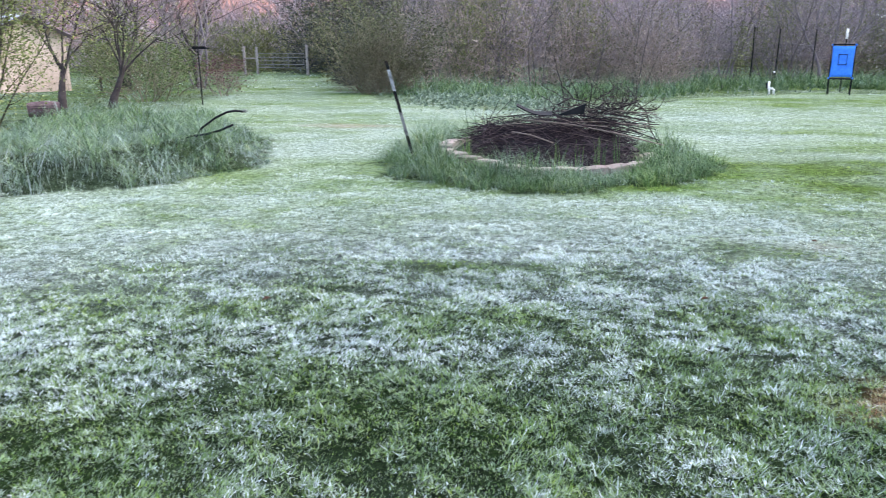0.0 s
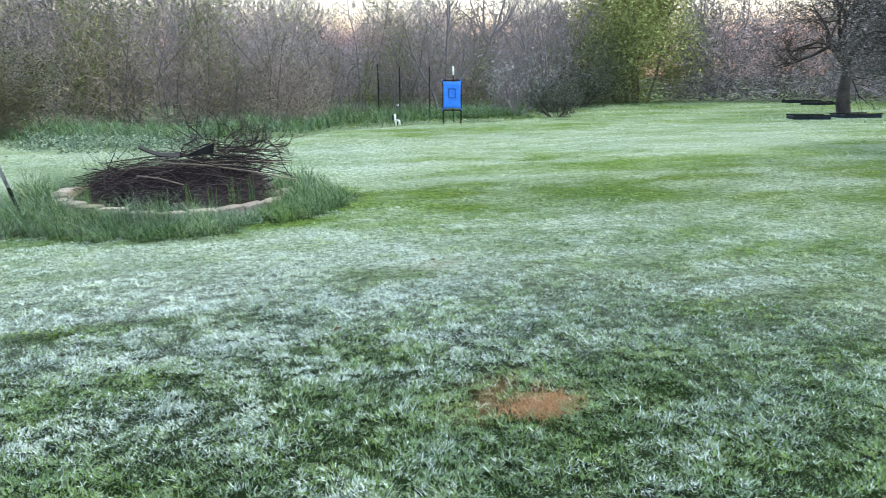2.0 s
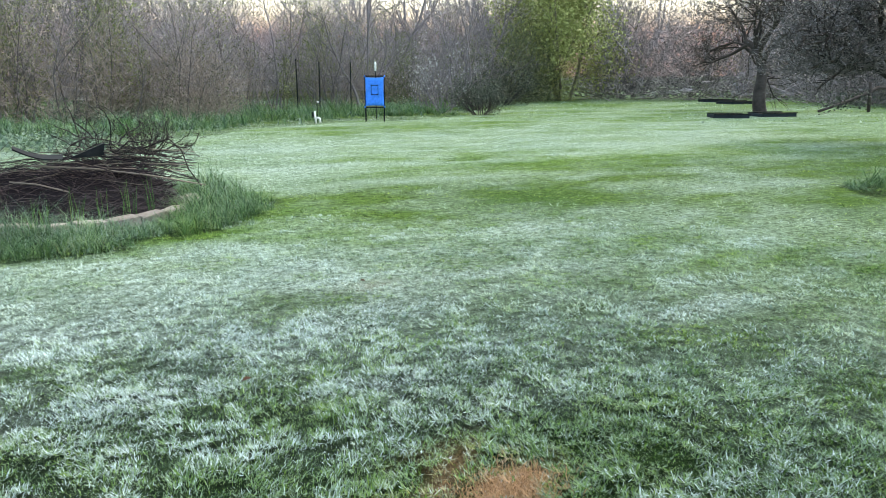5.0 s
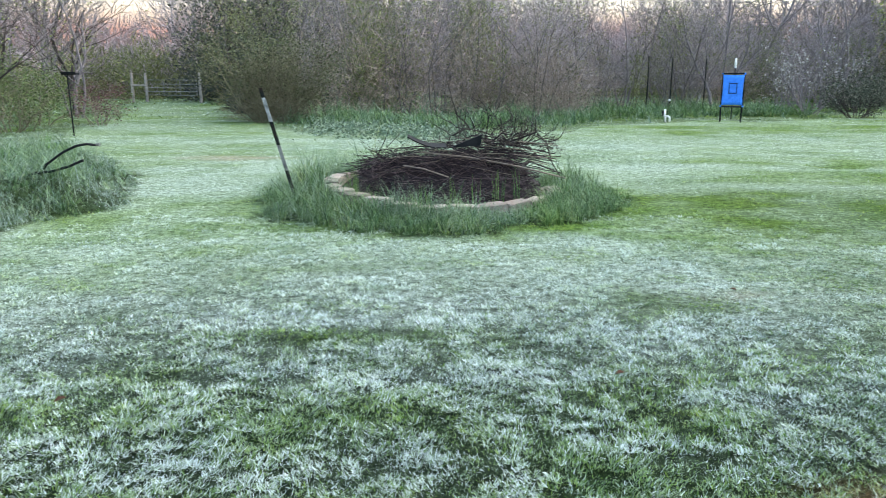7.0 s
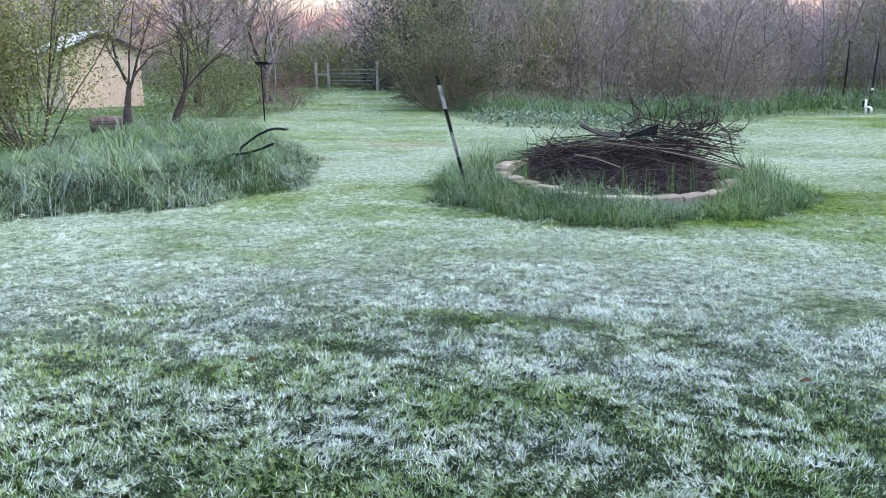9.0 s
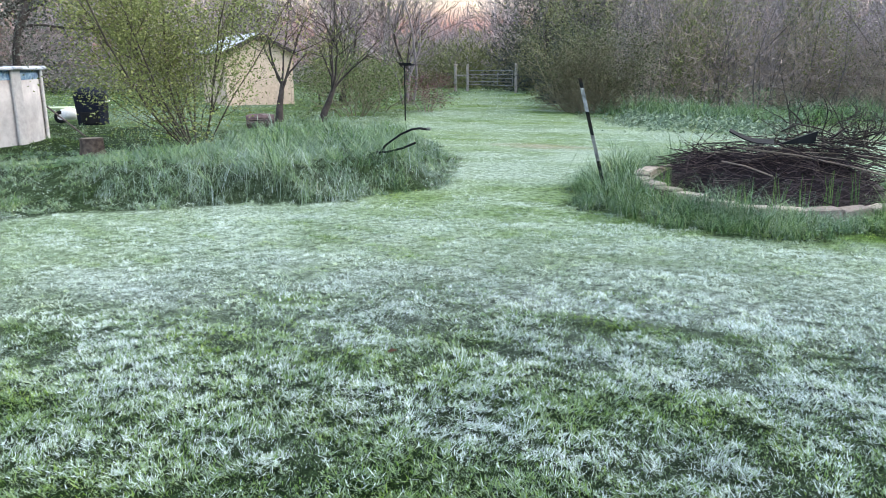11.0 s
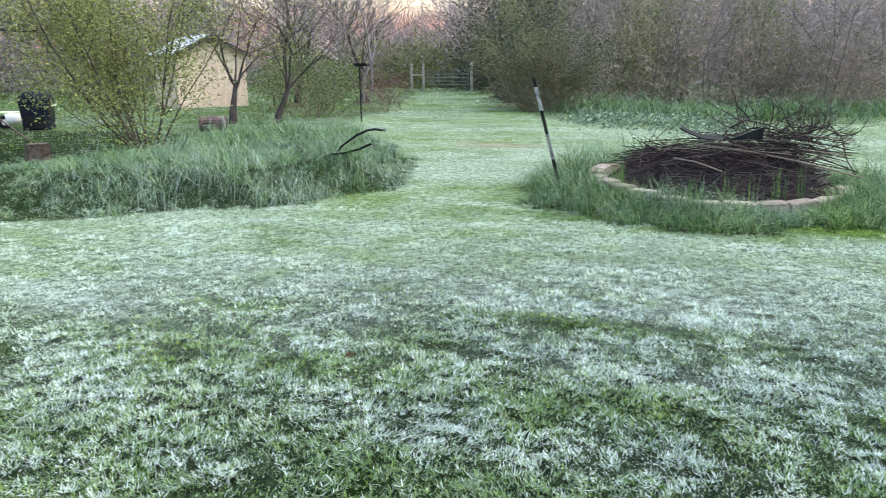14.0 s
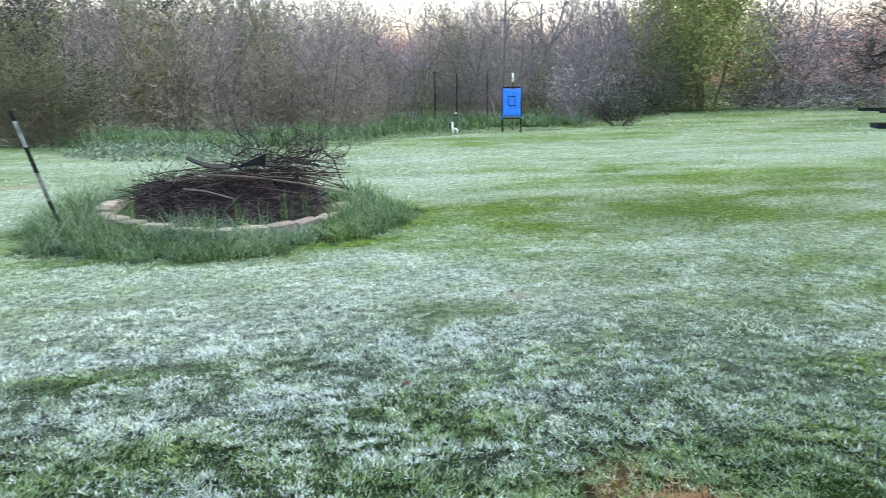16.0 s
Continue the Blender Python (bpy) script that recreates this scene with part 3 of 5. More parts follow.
def turf(name, near, far, gap, per, levels, wide, long, mat, label, fade_in=None, fade_out=None, fan=(-76.0, 72.0), even=0.0):
    """Mown turf as small tufts of curled blades with dark gaps between them; even: how alike the rime is from blade to blade."""
    reach = np.arange(-far - 0.5, far + 0.5, gap)
    x, y = (c.ravel() for c in np.meshgrid(reach, reach))
    x, y = x + rng.uniform(-0.48, 0.48, len(x)) * gap, y + rng.uniform(-0.48, 0.48, len(x)) * gap
    d, a = np.hypot(x, y), (np.degrees(np.arctan2(x, y)) + rng.normal(0, 3.0, len(x))) % 360
    lo, hi = fan[0] % 360, fan[1] % 360
    keep = (d > near) & (d < far) & (((a > lo) | (a < hi)) if lo > hi else ((a > lo) & (a < hi)))
    if fade_in:
        keep &= rng.random(len(x)) < smooth_step(*fade_in, d)
    if fade_out:
        keep &= rng.random(len(x)) > smooth_step(*fade_out, d)
    x, y, d = x[keep] + 0.15, y[keep] - 0.4, d[keep]
    dry = dry_at(x, y)
    keep = (rng.random(len(x)) > 0.14 * (1 - even)) & (np.hypot(x - PIT[0], y - PIT[1]) > 1.45) & ((tall_height(x, y) < 0.2) | (rng.random(len(x)) < 0.5)) & (rng.random(len(x)) > 0.75 * dry)
    x, y, d, dry = x[keep], y[keep], d[keep], dry[keep]
    n = len(x)
    hump = 0.35 * rough(x, y, 0.17, 31) + 0.65 * rough(x, y, 0.07, 34)
    vigour = (0.40 + 0.95 * hump) * rng.uniform(0.55, 1.35, n)
    lay = 6.3 * rough(x, y, 0.35, 32)
    rime = np.clip(0.35 + 0.11 * smooth_step(3, 5, d) + (0.60 + 0.25 * smooth_step(6, 12, d)) * (frost_at(x, y) - 0.5) + (1 - even) * (0.60 * (hump - 0.5) + rng.normal(0, 0.14, n)) + even * (0.60 * (rough(x * 0.55, y, 0.12, 36) - 0.5) + 0.55 * (rough(x * 0.4, y, 0.30, 37) - 0.5) + 0.35 * smooth_step(6, 10, d) * (rough(x * 0.3, y, 0.75, 38) - 0.5)), 0, 1)
    lift = 0.055 * (1 - 0.25 * even) * np.clip(hump - 0.35, 0, 1) * (rng.random(n) + 0.4)
    x, y, d, dry, vigour, lay, rime, lift = (np.repeat(v, per) for v in (x, y, d, dry, vigour, lay, rime, lift))
    m = len(x)
    way = rng.uniform(0, 2 * np.pi, m)
    off = gap * 0.6 * np.sqrt(rng.random(m))
    x, y = x + off * np.cos(way), y + off * np.sin(way)
    way = np.where(rng.random(m) < 0.35, lay, way) + rng.normal(0, 0.55, m)
    length = long * vigour * rng.uniform(0.55, 1.25, m)
    lean = rng.uniform(1.1, 3.0, m) if levels > 1 else rng.uniform(0.55, 1.5, m)
    white = np.where(rng.random(m) < smooth_step(0.08, 0.88, rime), rng.uniform(0.25, 1.0, m), rng.uniform(0.0, 0.25, m))
    calm = (0.56 + 0.06 * smooth_step(7, 10, d)) * smooth_step(0.05, 0.80, rime)
    frost = (1 - even) * white + even * calm
    blades(name, x, y, length, wide * rng.uniform(0.65, 1.3, m), lean, way, frost, dry * (rng.random(m) < 0.8), levels, mat, label, lift)


turf("lawn_grass", 1.35, 5.2, 0.027, 15, 1, 0.0038, 0.027, LAWN, "short mown green grass rimed with white frost", None, (4.0, 5.2))
turf("curled_lawn_grass", 1.35, 4.4, 0.050, 9, 2, 0.0034, 0.042, LAWN, "curled longer blades standing out of the frosted lawn", None, (3.4, 4.4))
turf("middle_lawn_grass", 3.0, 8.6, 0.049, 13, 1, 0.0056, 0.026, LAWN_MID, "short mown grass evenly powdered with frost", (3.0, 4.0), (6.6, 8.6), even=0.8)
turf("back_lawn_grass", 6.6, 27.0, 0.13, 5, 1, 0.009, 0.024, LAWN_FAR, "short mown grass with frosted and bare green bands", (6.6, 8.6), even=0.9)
turf("surrounding_lawn_grass", 0.1, 9.0, 0.070, 8, 1, 0.0075, 0.034, LAWN, "short mown green grass thinly frosted", None, (3.5, 9.0), (70.0, 286.0), 0.25)
turf("underfoot_lawn_grass", 0.05, 1.4, 0.045, 16, 1, 0.0045, 0.034, LAWN, "short mown green grass with sparse frost")
turf("far_lawn_grass", 25.0, 60.0, 0.5, 4, 1, 0.04, 0.06, LAWN_FAR, "mown grass towards the far fence, colour lightened with distance", even=1.0)


def tussocks(name, x, y, t, per, width, levels, rime, label, droop=(0.3, 2.2), laid=0.0):
    """Tufts of long grass: blades that spread from common roots; laid: how far each tuft is pressed over as one."""
    n = len(x)
    vigour = rng.uniform(0.35, 1.3, n) * (0.35 + 1.3 * rough(x, y, 0.5, 21))
    tone = np.clip(frost_at(x, y) + 0.5 * (rough(x, y, 0.35, 23) - 0.5) + rng.normal(0, 0.12, n), 0, 1)
    lay = 6.3 * rough(x, y, 0.7, 22) + rng.normal(0, 0.5, n)
    x, y, t, vigour, tone, lay = (np.repeat(a, per) for a in (x, y, t, vigour, tone, lay))
    m = len(x)
    way = rng.uniform(0, 2 * np.pi, m)
    off = np.abs(rng.normal(0, 0.035, m)) * (0.6 + t)
    x, y = x + off * np.cos(way), y + off * np.sin(way)
    way = np.where(rng.random(m) < laid, lay, way) + rng.normal(0, 0.5, m)
    length = t * vigour * rng.uniform(0.45, 1.25, m)
    frost = np.clip((0.03 + rime * tone) * rng.uniform(0.3, 1.3, m), 0, 0.75)
    keep = np.hypot(x - PIT[0], y - PIT[1]) > 1.385
    x, y, length, way, frost = x[keep], y[keep], length[keep], way[keep], frost[keep]
    m = len(x)
    d = np.hypot(x, y)
    blades(name, x, y, length, width * (0.6 + 0.06 * d) * rng.uniform(0.6, 1.4, m), rng.uniform(*droop, m), way, frost, 0.0 * x, levels, TALL, label, 0.0, 0.3 * laid)


def tall_places(count, near, far, lo, hi):
    x, y, d = scatter(count, near, far, 1.2, lo, hi)
    t = tall_height(x, y)
    keep = (t > 0.02) & (np.hypot(x - PIT[0], y - PIT[1]) > 2.2)
    return x[keep], y[keep], t[keep]


x, y, t = tall_places(11000, 5.0, 14.0, -72, 68)
keep = (t < 0.2) | (rough(x, y, 0.26, 24) > 0.26)
x, y, t = x[keep], y[keep], t[keep]
tussocks("tall_grass", x, y, t * 1.2, 26, 0.0050, 2, 0.50, "long uncut grass lying over in frosted tussocks", (1.5, 3.1), 0.6)
x, y, t = tall_places(6500, 14.0, 55.0, -64, 62)
tussocks("meadow_grass", x, y, t, 8, 0.006, 2, 0.85, "long uncut grass before the thicket", (0.6, 2.6), 0.3)
n = 2600
x = rng.uniform(-6.5, 13.0, n)
y = np.interp(x, STRIP_X, STRIP_Y) + 1.6 + 4.2 * rng.random(n) + 1.6 * (rough(x, 0 * x, 1.4, 43) - 0.5)
keep = rough(x, y, 0.9, 44) > 0.22
tussocks("thicket_hem_grass", x[keep], y[keep], (0.30 + 0.34 * rough(x, y, 1.1, 45))[keep], 11, 0.0075, 2, 0.30, "lush green grass along the foot of the thicket", (0.3, 2.0), 0.3)
n = 900
a, r = rng.uniform(0, 2 * np.pi, n), np.sqrt(rng.uniform(1.42 ** 2, 2.15 ** 2, n))
x, y = PIT[0] + r * np.cos(a), PIT[1] + r * np.sin(a)
t = tall_height(x, y)
keep = t > 0.02
front = np.clip((PIT[1] + 0.2 - y) / 1.2, 0, 1)
tussocks("pit_grass", x[keep], y[keep], (t * (1.08 - 0.14 * front))[keep] * (1.25 - 0.6 * (r[keep] - 1.4)), 26, 0.0048, 3, 0.36, "lush long grass ringing the fire pit", (0.6, 2.6), 0.3)
n = 420
a, r = rng.uniform(math.pi * 0.95, math.pi * 2.05, n), rng.uniform(1.41, 1.58, n)
tussocks("rim_grass", PIT[0] + r * np.cos(a), PIT[1] + r * np.sin(a), rng.uniform(0.19, 0.31, n), 18, 0.005, 2, 0.30, "upright grass before the blocks of the fire pit", (0.2, 1.4), 0.2)


# ---- trees ----
def unit(v):
    return v / (np.linalg.norm(v) + 1e-9)


def grow(seed, stems, tall, thick, lean, kids, curl=0.16, rise=0.05, first=0.25, fork=(0.4, 0.95), shrink=(0.42, 0.68), spread=0.1, trunk_share=1.0, sides=(7, 5, 4, 3, 3)):
    """Branch runs of a tree: a list of (points, radii, level), stems first."""
    g = np.random.default_rng(seed)
    runs = []

    def branch(p, d, length, r, level):
        k = (7, 5, 4, 3, 3)[level]
        pts = [p]
        for s in range(k):
            d = unit(d + g.normal(0, curl * (1 + 0.35 * level), 3) + np.array([0, 0, rise]))
            pts.append(pts[-1] + d * length / k)
        pts = np.array(pts)
        last = level == len(kids)
        radii = r * np.linspace(1, 0.2 if last else 0.42, k + 1)
        runs.append((pts, radii, level))
        if last:
            return
        for c in range(kids[level]):
            u = first + (1 - first) * (c + g.random()) / kids[level]
            u = min(u, 0.99)
            at = u * k
            a = int(at)
            q = pts[a] + (pts[a + 1] - pts[a]) * (at - a)
            axis_d = unit(pts[a + 1] - pts[a])
            out = unit(np.cross(axis_d, g.normal(0, 1, 3)))
            ang = g.uniform(*fork)
            nd = unit(axis_d * math.cos(ang) + out * math.sin(ang))
            branch(q, nd, length * g.uniform(*shrink) * (1.15 - 0.45 * u), max(r * (1 - 0.58 * u) * g.uniform(0.45, 0.75), 0.003), level + 1)

    for s in range(stems):
        a = g.uniform(0, 6.283)
        ln = g.uniform(0.2, 1.0) * lean
        d = unit(np.array([math.cos(a) * math.sin(ln), math.sin(a) * math.sin(ln), math.cos(ln)]))
        o = np.array([math.cos(a), math.sin(a), 0]) * spread * g.uniform(0.1, 1) + np.array([0, 0, -0.05])
        branch(o, d, tall * g.uniform(0.75, 1.1) * trunk_share, thick * g.uniform(0.7, 1.1), 0)
    return runs


def wood_mesh(name, runs, levels, sides=(8, 5, 4, 3, 3), fat=1.0, thin=False):
    s = Shape()
    for pts, radii, level in runs:
        if level in levels:
            s.tube(pts, radii * fat, 3 if thin else sides[level], caps=False)
    return s.mesh(name, True)


def leaf_mesh(name, seed, runs, levels, per, size, scatter_by=0.05, flat=0.0, floor=-9.0):
    """Small folded diamonds set along the twigs."""
    g = np.random.default_rng(seed)
    pts = np.concatenate([p[1:] for p, r, l in runs if l in levels])
    pts = pts[g.integers(0, len(pts), int(len(pts) * per))] + g.normal(0, scatter_by, (int(len(pts) * per), 3))
    return diamonds(name, g, pts[pts[:, 2] > floor], size, flat)


def diamonds(name, g, pts, size, flat=0.0):
    n = len(pts)
    a = g.normal(0, 1, (n, 3))
    a[:, 2] *= 1 - flat
    a /= np.linalg.norm(a, axis=1)[:, None]
    b = np.cross(a, g.normal(0, 1, (n, 3)))
    b /= np.linalg.norm(b, axis=1)[:, None]
    c = np.cross(a, b)
    s = (size * g.uniform(0.55, 1.3, n))[:, None]
    v = np.stack([pts, pts + a * s * 0.5 + b * s * 0.32 + c * s * 0.08, pts + a * s, pts + a * s * 0.5 - b * s * 0.32 + c * s * 0.08], 1).reshape(-1, 3)
    k = np.arange(n)[:, None] * 4
    return fast_mesh(name, v, np.concatenate([k + np.array([0, 1, 2]), k + np.array([0, 2, 3])]))


def tree(name, m, label, category, runs, bark, leaves=None, leaf_mat=None, group="", fat=1.0, each_limb=False, crown_label=""):
    """A tree: trunk and limbs, twigs, and leaves where it has them."""
    ob = thing(name, m, label, category, group)
    top = max(l for _, _, l in runs)
    single = sum(l == 0 for _, _, l in runs) == 1
    for pts, radii, level in runs:
        if level == 0 or (level == 1 and each_limb):
            nm = "limb" if level else ("trunk" if single else "stem")
            part(nm, Shape().tube(pts, radii * fat, 8 if level == 0 else 6, caps=False), bark, ob, "", True)
    rest = tuple(range(2 if each_limb else 1, top + 1))
    tagged(part("branchwork", wood_mesh("branchwork", runs, rest, fat=fat, thin=not each_limb), bark, ob), "fine bare twigs", kind="stuff")
    if leaves is not None:
        tagged(part("foliage", leaves, leaf_mat, ob, crown_label), kind="stuff")
    return ob


def at_ground(x, y, turn=0.0, size=1.0):
    return pose(x, y, float(height(x, y)), 0, 0, turn) @ Matrix.Scale(size, 4)


# thicket of thin bare saplings along the back of the yard
kinds = []
for s in range(4):
    runs = grow(100 + s, 4, 4.4, 0.024, 0.24, (7, 4), curl=0.13, rise=0.06, first=0.22, spread=0.9, shrink=(0.18, 0.36))
    leaves = leaf_mesh("crown", s, runs, (1, 2), 1.2, 0.06, 0.15)
    kinds.append(tree("thicket_sapling", at_ground(-3.9 + 1.5 * s, 25.2 + 0.4 * s, 80 * s), "clump of thin bare grey saplings with a few buds", "tree", runs, BARK_GREY, leaves, LEAF_BUD if s % 2 else LEAF_HAZE, "thicket saplings", fat=0.9))
pick = random.Random(5)
for k in range(21):
    u = k / 20
    x = -5.5 + 27 * u + pick.uniform(-0.6, 0.6)
    y = 25.6 + max(0, x - 4) * 0.75 + pick.uniform(-0.8, 3.5)
    copy_thing(kinds[k % 4], at_ground(x, y, pick.uniform(0, 360), pick.uniform(0.75, 1.15)))
for k in range(9):
    x = -6 + 30 * k / 8 + pick.uniform(-1, 1)
    copy_thing(kinds[k % 4], at_ground(x, 33 + max(0, x - 4) * 0.7 + pick.uniform(-1, 4), pick.uniform(0, 360), pick.uniform(1.1, 1.6)))

# shrubs
runs = grow(201, 26, 2.6, 0.016, 1.0, (6, 5), curl=0.10, rise=0.05, first=0.15, spread=0.7, shrink=(0.3, 0.5))
tree("olive_shrub", at_ground(-5.1, 22.3, 0, 1.0), "wide olive-brown shrub of upright twigs beside the path", "shrub", runs, BARK_OLIVE, leaf_mesh("crown", 21, runs, (1, 2), 2.6, 0.065, 0.12), LEAF_OLIVE, fat=1.2)
runs = grow(202, 22, 2.5, 0.012, 0.95, (8, 5), curl=0.17, rise=0.05, first=0.15, spread=0.6, shrink=(0.25, 0.45))
brown = tree("brown_shrub", at_ground(3.4, 25.4), "dome of bare reddish-brown twigs at the lawn's edge", "shrub", runs, BARK_BROWN, leaf_mesh("crown", 22, runs, (2,), 0.35, 0.06, 0.06), LEAF_OLIVE, "brown shrubs", fat=1.3)
copy_thing(brown, at_ground(1.6, 27.5, 120, 0.95))
runs = grow(203, 3, 2.3, 0.018, 0.25, (7, 4), curl=0.06, spread=0.1, first=0.1, shrink=(0.2, 0.35))
tree("leafy_sapling", at_ground(6.6, 26.8), "slim sapling with pale yellow-green leaves", "tree", runs, BARK_OLIVE, leaf_mesh("crown", 23, runs, (1, 2), 0.9, 0.07, 0.07), LEAF_BUD)
runs = grow(204, 12, 2.3, 0.02, 0.9, (5, 4), curl=0.12, spread=0.4, first=0.2)
tree("white_blossom_shrub", at_ground(12.6, 26.4), "shrub with pale whitish blossom on grey twigs", "shrub", runs, BARK_MAUVE, leaf_mesh("crown", 24, runs, (2,), 0.8, 0.07, 0.1), LEAF_WHITE)
runs = grow(205, 14, 1.25, 0.02, 1.1, (5, 4), curl=0.12, spread=0.3, first=0.1)
dark_bush = tree("dark_bush", at_ground(13.2, 24.4, 0, 0.85), "low dark evergreen bush beside the lawn", "bush", runs, BARK_DARK, leaf_mesh("crown", 25, runs, (1, 2), 2.6, 0.06, 0.10), LEAF_DARK, "dark bushes")
copy_thing(dark_bush, at_ground(15.0, 28.0, 70, 1.15))
copy_thing(dark_bush, at_ground(18.5, 32.5, 160, 1.7))
runs = grow(216, 16, 2.6, 0.012, 0.8, (7, 4), curl=0.18, rise=0.05, first=0.12, spread=0.7, shrink=(0.25, 0.45))
haze = tree("mauve_shrub", at_ground(5.2, 27.6), "dense rounded shrub of thin mauve-grey twigs", "shrub", runs, BARK_MAUVE, leaf_mesh("crown", 36, runs, (2,), 0.12, 0.06, 0.06), LEAF_BUD, "mauve shrubs", fat=1.1)
for x, y, a, s in ((8.8, 30.0, 40, 1.15), (13.8, 29.8, 160, 1.2), (16.2, 31.5, 220, 1.35), (-1.2, 28.2, 280, 1.05)):
    copy_thing(haze, at_ground(x, y, a, s))
# the lime-green tree and its bushes
runs = grow(206, 5, 7.5, 0.11, 0.5, (6, 6, 4), curl=0.10, first=0.12, spread=0.6, shrink=(0.35, 0.6))
tree("lime_green_tree", at_ground(24.9, 37.0), "tall many-stemmed tree in fresh lime-green leaf", "tree", runs, BARK_OLIVE, leaf_mesh("crown", 26, runs, (1, 2, 3), 11.0, 0.15, 0.55), LEAF_LIME, each_limb=True)
# young trees coming into leaf among the thicket
runs = grow(220, 3, 5.2, 0.034, 0.30, (8, 5), curl=0.13, rise=0.05, first=0.2, spread=0.5, shrink=(0.22, 0.42))
leafing = tree("leafing_tree", at_ground(-4.6, 28.4), "slender young tree with a haze of yellow-green leaves", "tree", runs, BARK_GREY, leaf_mesh("crown", 40, runs, (1, 2), 5.5, 0.065, 0.22), LEAF_FRESH, "leafing trees")
for x, y, a, s in ((-6.3, 27.2, 60, 0.85), (-2.6, 29.2, 140, 1.1), (0.2, 30.0, 230, 1.05), (3.4, 31.5, 300, 1.0), (-8.0, 30.5, 20, 0.9), (10.2, 32.5, 80, 0.9)):
    copy_thing(leafing, at_ground(x, y, a, s))
# bare mauve trees behind the target
runs = grow(207, 3, 4.6, 0.055, 0.5, (6, 6, 4), curl=0.18, first=0.2, spread=0.5)
mauve = tree("bare_mauve_tree", at_ground(15.5, 31.0), "spreading bare tree with a haze of mauve twigs", "tree", runs, BARK_MAUVE, None, None, "bare trees", fat=1.2, each_limb=True)
for x, y, a, s in ((11.0, 30.5, 90, 0.95), (18.5, 35.0, 200, 1.1), (7.5, 33.0, 300, 1.0), (0.5, 31.0, 30, 1.15), (-3.0, 30.0, 150, 1.05), (14.0, 38.0, 250, 1.5)):
    copy_thing(mauve, at_ground(x, y, a, s))
# spreading oak over the troughs, and the leaning tree at the yard's right
runs = grow(208, 1, 3.3, 0.22, 0.12, (10, 9, 8), curl=0.2, rise=0.03, first=0.55, fork=(0.5, 1.1), shrink=(0.75, 1.05), trunk_share=1.0)
oak = tree("spreading_oak", at_ground(23.2, 20.75, 20), "old grey-trunked oak with dark bare spreading limbs", "tree", runs, BARK_DARK, leaf_mesh("crown", 27, runs, (3,), 3.8, 0.08, 0.28, floor=1.2), LEAF_DUSK, "oaks", fat=1.1, each_limb=True)
copy_thing(oak, at_ground(45.0, 38.0, 250, 1.15))
runs = grow(209, 1, 5.0, 0.26, 0.02, (11, 9, 8), curl=0.15, rise=0.07, first=0.42, fork=(0.5, 1.2), shrink=(0.4, 0.65))
tree("leaning_tree", at_ground(16.62, 10.0) @ pose(0, 0, 0, -8, -27, 0), "dark thick-trunked tree leaning over the lawn", "tree", runs, BARK_DARK, leaf_mesh("crown", 28, runs, (2, 3), 6.0, 0.045, 0.22), LEAF_DUSK, each_limb=True)
runs = grow(215, 2, 6.5, 0.13, 0.35, (8, 6, 4), curl=0.13, first=0.12, fork=(0.5, 1.0), shrink=(0.45, 0.7), spread=0.4)
dusk = tree("dark_bare_tree", at_ground(36.0, 45.0), "broad bare tree with dark mauve twigs down to the ground", "tree", runs, BARK_MAUVE, None, None, "dark bare trees", fat=1.15, each_limb=True)
for x, y, a, s in ((44.0, 58.0, 80, 1.1), (30.0, 52.0, 200, 1.0), (53.0, 45.0, 310, 1.0), (27.0, 50.0, 20, 1.2), (20.0, 48.0, 120, 1.1), (46.0, 34.0, 170, 1.1), (41.0, 25.0, 60, 1.0)):
    copy_thing(dusk, at_ground(x, y, a, s))
# evergreen behind the gate, and the far oaks behind the pool
runs = grow(210, 2, 6.0, 0.22, 0.3, (8, 6, 4), curl=0.13, first=0.25, fork=(0.6, 1.2), shrink=(0.5, 0.8), spread=0.5)
ever = tree("evergreen_tree", at_ground(-11.0, 38.5), "tall dark evergreen tree behind the gate", "tree", runs, BARK_DARK, leaf_mesh("crown", 29, runs, (1, 2, 3), 3.8, 0.165, 0.45), LEAF_DARK, "evergreens", each_limb=True)
copy_thing(ever, at_ground(-5.5, 36.0, 80, 0.85))
copy_thing(ever, at_ground(-34.0, 25.0, 130, 1.25))
copy_thing(ever, at_ground(-38.0, 20.0, 210, 1.3))
# near young tree on the hummock
runs = grow(211, 15, 3.9, 0.019, 0.95, (8, 6), curl=0.09, rise=0.07, first=0.10, spread=0.32, shrink=(0.28, 0.5), fork=(0.35, 0.9))
tree("young_spring_tree", at_ground(-8.8, 9.75), "many-stemmed young tree with fresh yellow-green leaves", "tree", runs, BARK_YOUNG, leaf_mesh("crown", 30, runs, (1, 2), 12.0, 0.043, 0.14), LEAF_SPRING, fat=0.95)
# small orchard trees
runs = grow(212, 1, 1.1, 0.11, 0.05, (6, 5, 4), curl=0.09, rise=0.04, first=0.7, fork=(0.45, 0.85), shrink=(1.3, 1.9), trunk_share=1.0)
orchard = tree("orchard_tree", at_ground(-11.3, 15.6), "small vase-shaped fruit tree with bare dark limbs", "tree", runs, BARK_DARK, leaf_mesh("crown", 31, runs, (3,), 1.8, 0.055, 0.09), LEAF_SPRING, "orchard trees", fat=1.35, each_limb=True)
copy_thing(orchard, at_ground(-10.3, 16.0, 310, 0.95))
copy_thing(orchard, at_ground(-15.0, 24.5, 220, 1.3))
copy_thing(orchard, at_ground(-12.8, 26.0, 20, 1.35))
